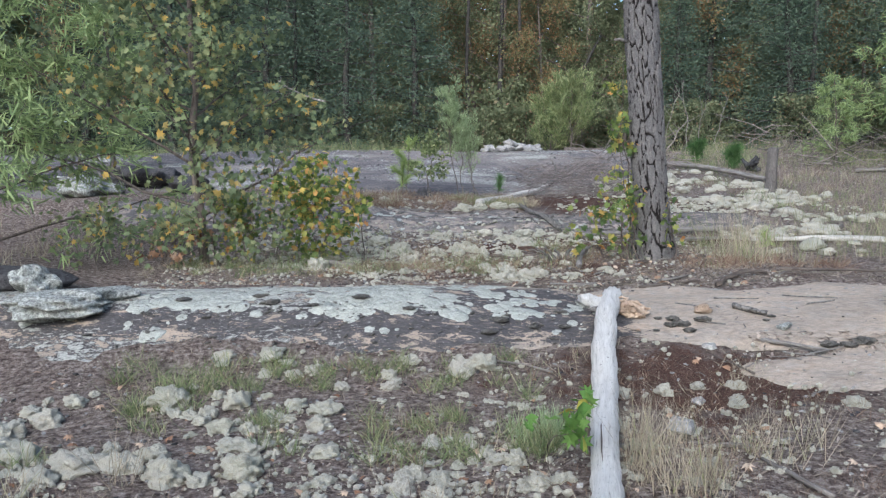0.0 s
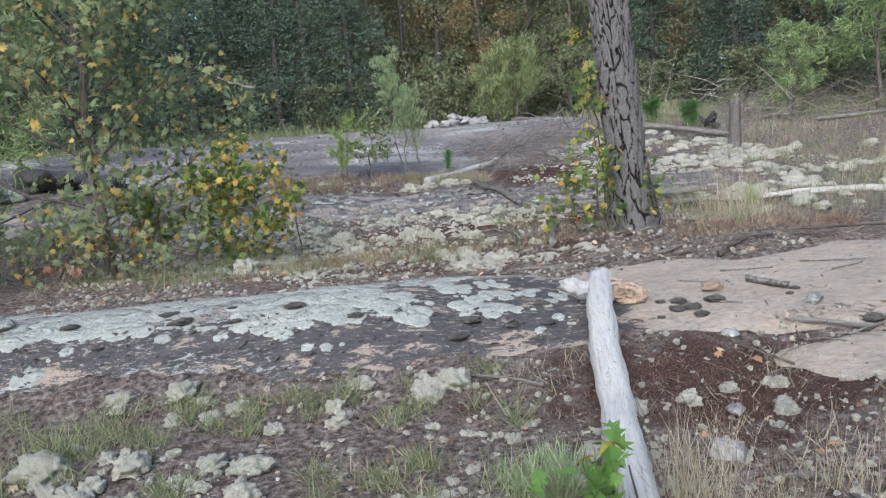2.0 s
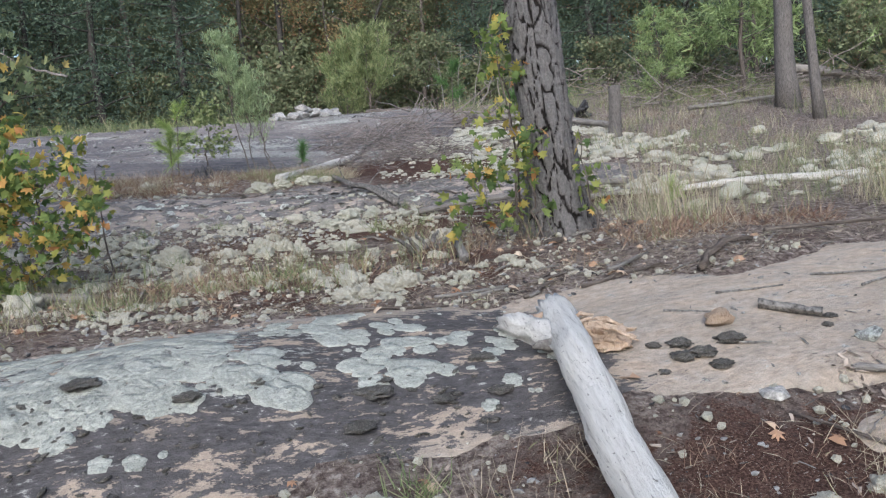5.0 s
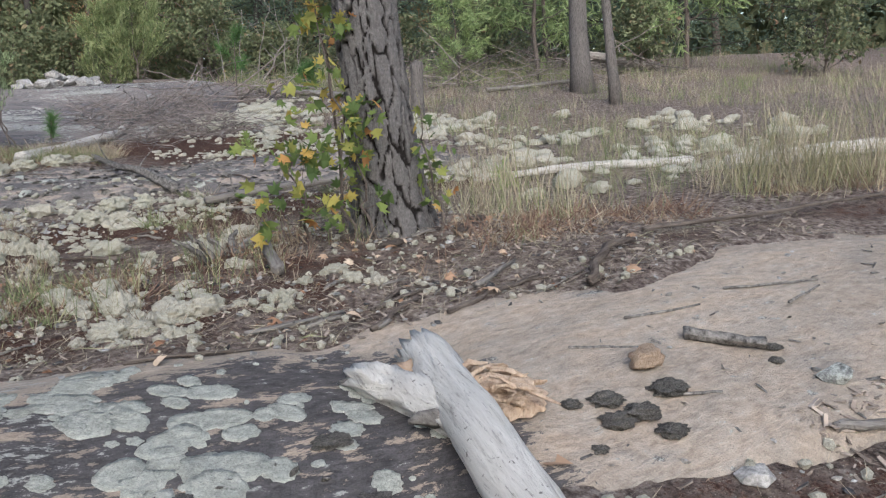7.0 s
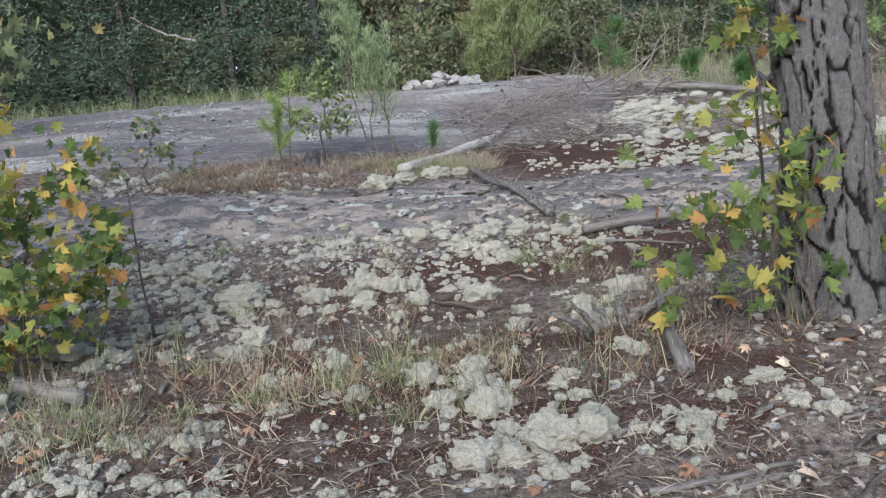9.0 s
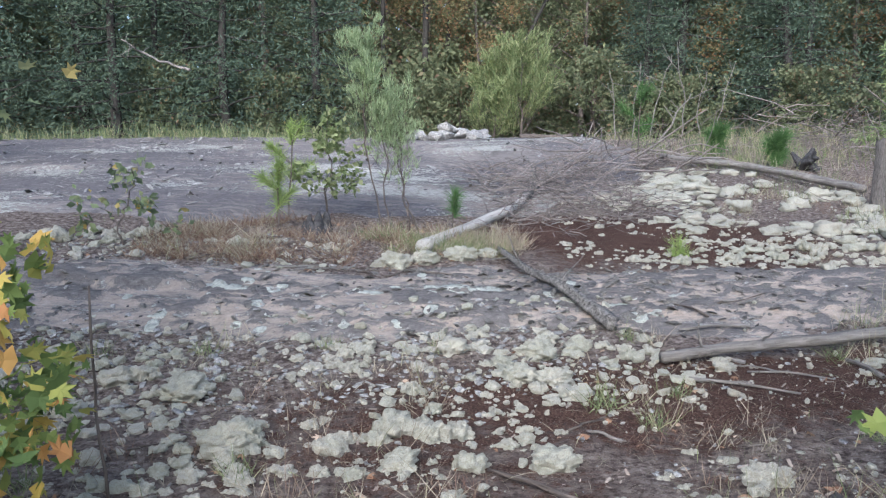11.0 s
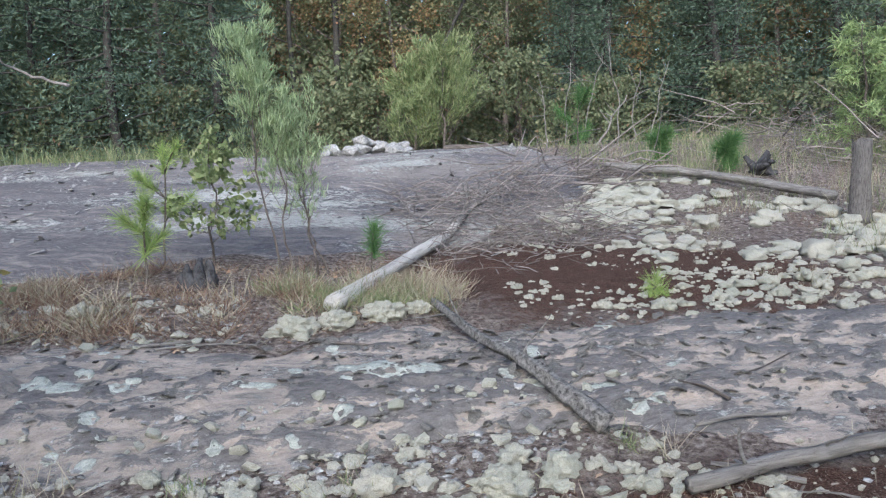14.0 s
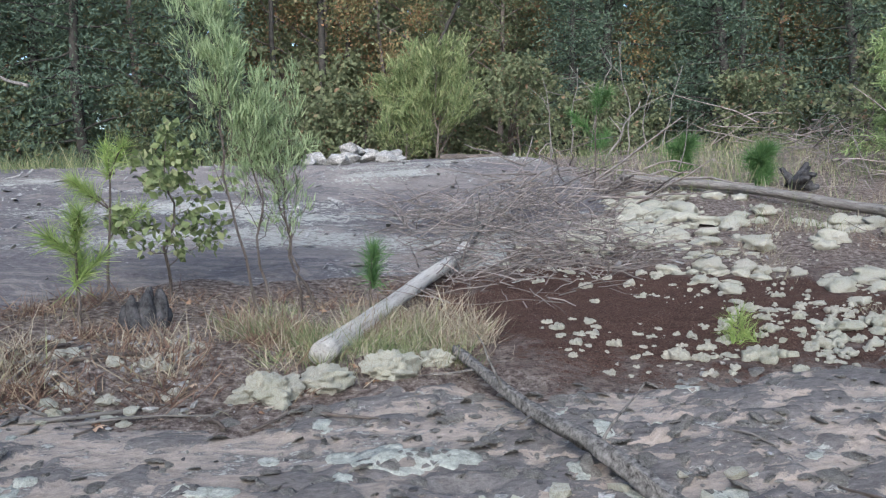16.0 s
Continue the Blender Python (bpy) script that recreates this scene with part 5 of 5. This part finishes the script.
bits("rock_flakes", CHIP_SOLID, 1400, [(-9, 5, 16.5, 25, 1.0)], 0.03, 0.2, STONE, "pale loose flakes on the dark slab", "stone", 0.35, 0.2, None, 1.0)
STRAW = ([(-0.5, -0.012, 0), (0.0, -0.014, 0.06), (0.5, 0.0, 0), (0.0, 0.014, 0.06)], [(0, 1, 2, 3)])
bits("straw_litter", STRAW, 20000, [NEAR_SOIL, SHELF, MIDDLE, MOUND, RIGHT, (-0.5, 4.5, 7.4, 8.4, 1.0)], 0.05, 0.16, GRASS_DRY, "dry needles and straw lying on the ground", "litter", 1.0, 0.12, None, 0.06)

bits("rock_litter", CHIP_SOLID, 420, [(1.5, 6, 5.6, 7.6, 1.0)], 0.01, 0.06, BARK_DARK, "dark crumbs of bark on bare rock", "litter", 0.4, 0.2, None, 1.0)
bits("rock_litter", CHIP_SOLID, 500, [(2.3, 3.8, 6.0, 6.3, 1.0)], 0.015, 0.07, CHIP, "crumbs of wood and soil on bare rock", "litter", 0.4, 0.2, None, 1.0)

BLADE = ([(-1, 0, 0), (1, 0, 0), (0.8, 0.55, 0.06), (0, 1, 0.25), (-0.8, 0.55, 0.06)], [(0, 1, 2), (0, 2, 4), (4, 2, 3)])


def grass(label, n_tufts, blades, zones, low, high, material, spread=0.05, splay=0.45, off_rock=0.02, width=0.0014):
    x, y = everywhere(n_tufts, zones)
    ok = np.maximum(np.maximum(near_rock(x, y), mid_rock(x, y)), far_rock(x, y)) < off_rock
    ok &= rough(x, y, 0.9, 3, 75) > -0.16 + 0.12 * cover.randn(n_tufts)
    x, y = x[ok], y[ok]
    m = len(x) * blades
    size = np.repeat(low + (high - low) * cover.rand(len(x)) ** 1.5, blades) * (0.5 + 0.6 * cover.rand(m))
    px = np.repeat(x, blades) + spread * cover.randn(m)
    py = np.repeat(y, blades) + spread * cover.randn(m)
    p = np.stack([px, py, top_at(px, py) - 0.01], -1)
    d = unit(np.stack([splay * cover.randn(m), splay * cover.randn(m), np.ones(m)], -1))
    ax, ay, az = frames_along(d, cover)
    ax = ax * (width * (0.6 + 0.8 * cover.rand(m)) / size)[:, None]
    tagged(mesh_object("grass", *scatter(*BLADE, p, ax, ay, az, size), material, smooth=False), label, "grass", kind="stuff")


grass("fine dry straw-coloured grass", 1000, 22, [(-3.2, 1.6, 8.3, 9.7, 0.25), (2.6, 8.5, 8.3, 12.5, 1.1), (-1.8, 1.6, 14.1, 16.0, 0.5), (-3, 2, 9.5, 12.3, 0.4), (4, 9, 12, 20, 0.7), (-2.4, 2.5, 3.6, 6.0, 0.22)], 0.08, 0.26, GRASS_DRY, 0.06, 0.7)
grass("russet dead grass", 560, 20, [(-2, 2.6, 3.4, 5.9, 0.55), (-1.5, 2, 8, 11.6, 0.4), (-1.6, 1.4, 14.2, 15.6, 0.8), (5, 9, 13, 20, 0.6)], 0.08, 0.22, GRASS_RED, 0.05, 0.7)
grass("green grass tufts", 420, 44, [(-2.3, 0.6, 4.3, 6.0, 1.3), (-3.2, 0.6, 8.4, 9.4, 0.22), (0.1, 1.4, 14.3, 15.8, 0.7), (-2, 4, 10, 12.4, 0.25)], 0.10, 0.24, GRASS_GREEN, 0.04, 0.7, width=0.002)
grass("tall dry grass standing in clumps", 38, 42, [(4.3, 6.4, 8.2, 9.4, 1.0), (3.2, 4.2, 8.8, 10.2, 0.3)], 0.4, 1.05, GRASS_DRY, 0.16, 0.28, width=0.002)
grass("green grass of the far clearing", 520, 20, [(5.5, 20, 11, 24, 1.0)], 0.15, 0.45, GRASS_GREEN, 0.14, 0.35, width=0.003)
grass("thin green stalks in dry grass", 260, 14, [(2.6, 8, 8.2, 13, 1.0), (-2, 2, 8.2, 9.6, 0.3)], 0.2, 0.5, GRASS_GREEN, 0.08, 0.25)
grass("tall straw-green grass clump", 7, 80, [(4.6, 5.8, 8.2, 8.9, 1.0)], 0.5, 1.2, GRASS_TALL, 0.15, 0.3, width=0.0018)
grass("matted dead grass on the mound", 780, 34, [(-1.8, 0.5, 14.0, 15.5, 1.3), (-1.2, 1.7, 14.8, 16.4, 0.6), (-1, 1.6, 8.6, 9.4, 0.15), (2.5, 7, 8.2, 9.0, 0.4)], 0.08, 0.22, GRASS_RED, 0.07, 1.3, width=0.003)
grass("drooping straw on the mound", 230, 30, [(-1.8, 0.5, 14.0, 15.5, 1.3), (0.7, 1.6, 14.6, 15.6, 0.8)], 0.12, 0.34, GRASS_DRY, 0.07, 1.0, width=0.0026)
grass("wispy dry grass beside the log", 34, 34, [(0.95, 1.35, 3.7, 4.7, 1.0), (1.5, 2.8, 3.6, 4.6, 0.25), (-2.2, -1.5, 3.8, 4.2, 0.4)], 0.2, 0.5, GRASS_DRY, 0.05, 0.3)
grass("pale grass along the crest", 620, 18, [(-14, 1.2, 24.0, 27, 1.2), (5.4, 14, 20, 26, 1.2)], 0.2, 0.55, GRASS_GREEN, 0.15, 0.35, 3.0, width=0.004)
grass("dry grass of the far clearing", 850, 18, [(5.5, 22, 11, 25, 1.0), (-14, -4, 9, 14, 0.5)], 0.15, 0.5, GRASS_DRY, 0.15, 0.35, width=0.003)
grass("grey-green woolly herb by the white log", 12, 60, [(0.35, 0.7, 4.5, 4.9, 1.0)], 0.16, 0.3, FENNEL, 0.05, 0.35, width=0.0025)

# ---- lichen rosettes and moss cushions on the outcrop ----
outcrop = bpy.data.objects["rock_outcrop_1"]


def rosette(x, y, r, k, rock=outcrop, n=26):
    """A flat crust with a lobed, slightly raised rim, lying on the rock. With no rock given, its mesh alone."""
    a = np.linspace(0, 2 * np.pi, n, endpoint=False)
    rim = r * (1 + 0.16 * cover.randn() * np.cos(2 * a + k) + 0.06 * cover.randn(n) + 0.07 * cover.randn() * np.cos(5 * a + 2 * k) + 0.05 * cover.randn() * np.cos(9 * a + k))
    lift = 0.003 + 0.002 * cover.rand()
    rings = [(1.0, -0.004), (0.97, lift), (0.7, lift * 0.8), (0.3, lift * 0.7)]
    v = []
    for s, h in rings:
        px, py = x + rim * s * np.cos(a), y + rim * s * np.sin(a)
        v.append(np.stack([px - x, py - y, top_at(px, py) + h], -1))
    c = float(top_at(x, y))
    v = np.concatenate(v + [np.array([[0, 0, c + lift * 0.7]])])
    v[:, 2] -= c
    f = []
    for q in range(3):
        for i in range(n):
            j = (i + 1) % n
            f.append((q * n + i, q * n + j, (q + 1) * n + j, (q + 1) * n + i))
    f += [(3 * n + i, 3 * n + (i + 1) % n, 4 * n) for i in range(n)]
    if rock is None:
        return v + np.array([x, y, c]), f
    ob = mesh_object("lichen_rosette", v, f, ROSETTE, rock)
    ob.location = (x, y, c)


made = 0
while made < 290:
    x, y = -3.2 + 4.5 * cover.rand() ** 0.8, 6.35 + 1.15 * cover.rand()
    thick = 0.9 * float(ease(0.95, 0.3, x)) * float(ease(6.5, 6.85, y)) + 0.10
    if cover.rand() > thick or float(rough(x, y, 0.6, 3, 91)) < -0.10 + 0.10 * cover.randn():
        continue
    rosette(x, y, (0.014 + 0.085 * cover.rand() ** 2.0) * (1.0 if x < 0.8 else 0.6), made)
    made += 1
for x, y, r in ((1.02, 6.83, 0.05), (1.10, 6.88, 0.05), (1.16, 7.13, 0.035), (1.17, 7.07, 0.028), (0.83, 7.01, 0.04), (0.95, 7.08, 0.05), (1.01, 6.55, 0.045), (0.98, 6.75, 0.035), (1.24, 6.76, 0.03)):
    rosette(x, y, r, made)
    made += 1
crusts = []
while len(crusts) < 520:
    x, y = -3.4 + 4.1 * cover.rand(), 6.55 + 0.98 * cover.rand()
    if float(rough(x, y, 0.45, 3, 93)) < -0.13 + 0.16 * cover.rand() + 0.25 * float(ease(-0.2, 0.7, x)) + 0.2 * float(ease(6.9, 6.55, y)):
        continue
    crusts.append(rosette(x, y, 0.016 + 0.085 * cover.rand() ** 2, len(crusts), None, 18))
tagged(mesh_object("lichen_crust", *joined(crusts), ROSETTE, outcrop), "pale crust lichen run together over the rock's back", kind="stuff")
slab = bpy.data.objects["rock_outcrop_2"]
for x, y, r in ((0.62, 13.30, 0.07), (0.72, 13.27, 0.10), (0.86, 13.24, 0.12), (0.99, 13.22, 0.10), (1.08, 13.20, 0.06), (0.80, 13.36, 0.05), (0.55, 13.62, 0.05), (0.05, 13.1, 0.07), (0.16, 13.05, 0.05), (-0.9, 13.3, 0.10), (-1.05, 13.35, 0.08), (1.95, 12.4, 0.06), (2.08, 12.42, 0.05), (1.45, 12.95, 0.05)):
    rosette(x, y, r, made, slab)
    made += 1
for k in range(44):
    rosette(-2.0 + 4.6 * cover.rand(), 12.4 + 1.4 * cover.rand(), 0.015 + 0.045 * cover.rand() ** 2, made + k, slab)
cushions = [lump(60 + k, 4, 0.5, 0.55, 4.5) for k in range(4)]
for k, (x, y, s) in enumerate([(1.83, 6.62, 0.10), (1.79, 6.52, 0.10), (1.88, 6.52, 0.11), (2.05, 6.57, 0.12), (1.90, 6.40, 0.09), (1.72, 6.66, 0.06), (1.65, 6.44, 0.05), (2.85, 6.12, 0.13), (2.98, 6.08, 0.11), (3.12, 6.14, 0.14), (2.75, 6.05, 0.1), (2.62, 6.62, 0.06), (2.55, 6.55, 0.05)]):
    put("moss_cushion", cushions[k % 4], CUSHION, x, y, (s, s, s * 0.75), 70 * k, 0.2, (0, 0), "dark dry moss cushion on bare rock", "moss", "moss cushions")
for k in range(16):
    x, y = -3 + 4.1 * cover.rand(), 6.3 + 0.65 * cover.rand() ** 1.3
    s = 0.05 + 0.08 * cover.rand()
    put("moss_cushion", cushions[k % 4], CUSHION, x, y, (s * 1.1, s, s * 0.55), 360 * cover.rand(), 0.2, (0, 0), "dark dry moss cushion on crusted rock", "moss", "moss cushions")

# ---- sticks and brush ----
for k in range(70):
    zone = ((0.2, 5.5, 7.55, 8.3), (0.4, 3.2, 7.5, 8.2), (-2, 2.5, 8.3, 12.2), (0, 3.5, 3.4, 6.0), (1.6, 4.5, 10.6, 13), (-2.2, 0.4, 13.7, 14.6))[k % 6]
    x, y = zone[0] + (zone[1] - zone[0]) * cover.rand(), zone[2] + (zone[3] - zone[2]) * cover.rand()
    L, a = 0.12 + 0.42 * cover.rand() ** 1.5, cover.rand() * 3.14
    if k % 6 < 2:
        a = 0.25 + 0.35 * cover.randn()
    dx, dy = L / 2 * math.cos(a), L / 2 * math.sin(a)
    r = 0.005 + 0.012 * cover.rand() ** 2
    pale = cover.rand() < 0.5
    fallen("stick", 700 + k, [(x - dx, y - dy, r * 0.9), (x, y, r + 0.008), (x + dx, y + dy, r * 0.9)], r, r * 0.6, GREY_WOOD if pale else DARK_WOOD, "pale weathered stick among litter" if pale else "dark fallen stick among litter", "stick", sides=6, crook=0.006, n=8, wobble=0.3)


def brush(label, n, zone, long, thick, pile, seed):
    rng = np.random.RandomState(seed)
    pieces = []
    for k in range(n):
        x, y = zone[0] + (zone[1] - zone[0]) * rng.rand(), zone[2] + (zone[3] - zone[2]) * rng.rand()
        L, a = long * (0.4 + 0.8 * rng.rand()), rng.rand() * 6.2832
        z0 = float(top_at(x, y)) + 0.02 + pile * rng.rand() ** 2
        d = np.array([math.cos(a) * 0.9, math.sin(a) * 0.9, 0.25 * rng.randn() + 0.1]) * L
        r = thick * (0.4 + 0.9 * rng.rand())
        pieces.append(tube(bent((x, y, z0), np.array([x, y, z0]) + d, 5, 0.03 * L, rng), np.linspace(r, r * 0.4, 5), 4, cap=False))
    tagged(mesh_object("brushwood", *joined(pieces), TWIG), label, "brushwood", kind="stuff")


brush("tangle of thin grey dead twigs", 900, (1.7, 3.8, 16.4, 19.6), 0.6, 0.006, 0.3, 801)
brush("low tangle of grey dead twigs", 120, (1.5, 3.0, 15.6, 17.2), 0.6, 0.005, 0.15, 802)
brush("heap of dead branches", 90, (3.4, 5.6, 19.3, 21.0), 1.4, 0.014, 0.35, 803)
brush("heap of dead brushwood before the wood", 420, (8.5, 15.5, 19.5, 25.5), 1.3, 0.012, 0.6, 804)
brush("thin dead stems standing in grass", 160, (6.0, 13, 17, 24), 0.9, 0.006, 0.3, 805)


def dead_sapling(seed, x, y, tip, r, label):
    rng = np.random.RandomState(seed)
    z = float(top_at(x, y))
    t = tagged(holder("dead_sapling", x, y, z - 0.03), label, "dead tree")
    path = bent((0, 0, 0), tip, 9, 0.03, rng)
    stem = mesh_object("stem", *tube(path, np.linspace(r, r * 0.4, 9), 7), GREY_WOOD, t)
    for k in range(4):
        p = path[4 + k]
        mesh_object("twig", *tube(bent(p, p + rng.randn(3) * 0.22 + np.array([0, 0, 0.15]), 5, 0.01, rng), np.linspace(r * 0.5, r * 0.2, 5), 5), GREY_WOOD, stem)


dead_sapling(820, 6.2, 23.5, (0.7, 0.0, 1.0), 0.025, "bent bare dead sapling")
for k in range(6):
    dead_sapling(821 + k, 5.6 + 0.5 * k, 24.5 + 0.3 * (k % 3), (0.3 * (k % 3) - 0.1, 0, 1.5 + 0.2 * (k % 4)), 0.014, "thin bare dead sapling before the wood")
pine_trunk_bits = [(2.05, 8.6), (2.5, 8.62), (2.75, 8.85), (1.95, 8.9)]
for k, (x, y) in enumerate(pine_trunk_bits):
    put("bark_flake", lump(90 + k, 2, 0.25, 0.4, 2.0), DARK_WOOD, x, y, (0.14, 0.08, 0.12), 50 * k, 0.1, (0, 0), "flake of pine bark fallen at the trunk's foot", "bark")
fallen("stick", 900, [(1.95, 6.95, 0.008), (2.25, 6.82, 0.008)], 0.007, 0.004, BARK_DARK, "thin dark twig on bare rock", "stick", sides=6, crook=0.006, n=8, wobble=0.3)
fallen("stick", 901, [(2.30, 7.05, 0.008), (2.70, 6.98, 0.008)], 0.007, 0.004, BARK_DARK, "thin dark twig on bare rock", "stick", sides=6, crook=0.006, n=8, wobble=0.3)
fallen("stick", 902, [(2.90, 7.10, 0.008), (3.30, 6.95, 0.008)], 0.007, 0.004, BARK_DARK, "thin dark twig on bare rock", "stick", sides=6, crook=0.006, n=8, wobble=0.3)
fallen("stick", 903, [(2.00, 6.55, 0.008), (2.20, 6.48, 0.008)], 0.007, 0.004, BARK_DARK, "thin dark twig on bare rock", "stick", sides=6, crook=0.006, n=8, wobble=0.3)
fallen("stick", 904, [(2.60, 5.95, 0.008), (3.00, 6.10, 0.008)], 0.007, 0.004, GREY_WOOD, "pale stick at the edge of bare rock", "stick", sides=6, crook=0.006, n=8, wobble=0.3)
fallen("stick", 905, [(2.50, 6.05, 0.008), (2.75, 5.85, 0.008)], 0.007, 0.004, GREY_WOOD, "pale stick at the edge of bare rock", "stick", sides=6, crook=0.006, n=8, wobble=0.3)
fallen("stick", 906, [(3.00, 6.85, 0.008), (3.25, 6.90, 0.008)], 0.007, 0.004, BARK_DARK, "thin dark twig on bare rock", "stick", sides=6, crook=0.006, n=8, wobble=0.3)
leaf = mesh_object("fallen_leaf", np.array(DIAMOND[0]) * 0.13, [list(q) for q in DIAMOND[1]], DEAD_LEAF, smooth=False)
leaf.matrix_world = pose(1.52, 6.40, float(top_at(1.52, 6.43)) + 0.006, 0, 0, 35)
tagged(leaf, "single pale yellow leaf on bare rock", "leaf")
put("stone", chiselled(431), STONE, 1.98, 6.16, 0.12, 20, 0.15, (5, 0), "small pale stone at the edge of bare rock", "stone", smooth=False)
put("stone", chiselled(432), STONE, 1.62, 5.25, (0.2, 0.13, 0.12), 70, 0.15, (5, 0), "flat pale stone on red moss", "stone", smooth=False)
put("stone", chiselled(433), BOULDER, 2.62, 6.36, 0.14, 70, 0.15, (5, 0), "grey lichened stone on bare rock", "stone", smooth=False)
dead = fallen("dead_branch", 910, [(-3.9, 27.9, 1.75), (-4.7, 27.7, 2.1), (-5.57, 27.5, 2.45)], 0.035, 0.012, GREY_WOOD, "bleached dead branch reaching out of the cedars", "branch", sides=8, crook=0.05, n=14)
for k in range(5):
    side_twig(dead[0], dead[1], dead[2], 8 + k, 0.45, 0.012, GREY_WOOD)
burnt = tagged(holder("stump", -0.37, 15.45, float(top_at(-0.37, 15.45)) - 0.02), "low charred stump rotting on the grassy mound", "stump")
brng = np.random.RandomState(911)
for k in range(9):
    a = k * 0.7
    p = np.array([0.10 * math.cos(a), 0.08 * math.sin(a), 0.0])
    mesh_object("shard", *tube(bent(p, p * 1.25 + np.array([0, 0, 0.12 + 0.16 * brng.rand()]), 6, 0.008, brng), 0.055 * np.array([1, 1, 0.9, 0.8, 0.6, 0.25]), 8, 0.6, brng), DARK_ROCK, burnt)
for k, (x, y, dx, dy, rad) in enumerate([(-0.87, 14.6, 0.20, 0.16, 0.028), (-0.8, 14.45, 0.06, 0.22, 0.012), (-0.45, 13.9, 0.24, 0.05, 0.014), (0.72, 13.66, 0.20, -0.09, 0.010), (-0.2, 13.85, 0.3, 0.03, 0.010), (2.2, 13.0, -0.05, 0.1, 0.008), (2.35, 12.45, -0.06, 0.13, 0.010), (2.1, 11.15, 0.24, -0.15, 0.011), (2.45, 11.3, 0.22, -0.08, 0.009), (-1.2, 14.1, 0.2, 0.1, 0.012)]):
    fallen("stick", 920 + k, [(x - dx, y - dy, rad), (x, y, rad + 0.012), (x + dx, y + dy, rad)], rad, rad * 0.55, (GREY_WOOD, DARK_WOOD)[k % 3 == 0], "weathered stick lying at the slab's edge", "stick", sides=7, crook=0.004, n=10, wobble=0.4)
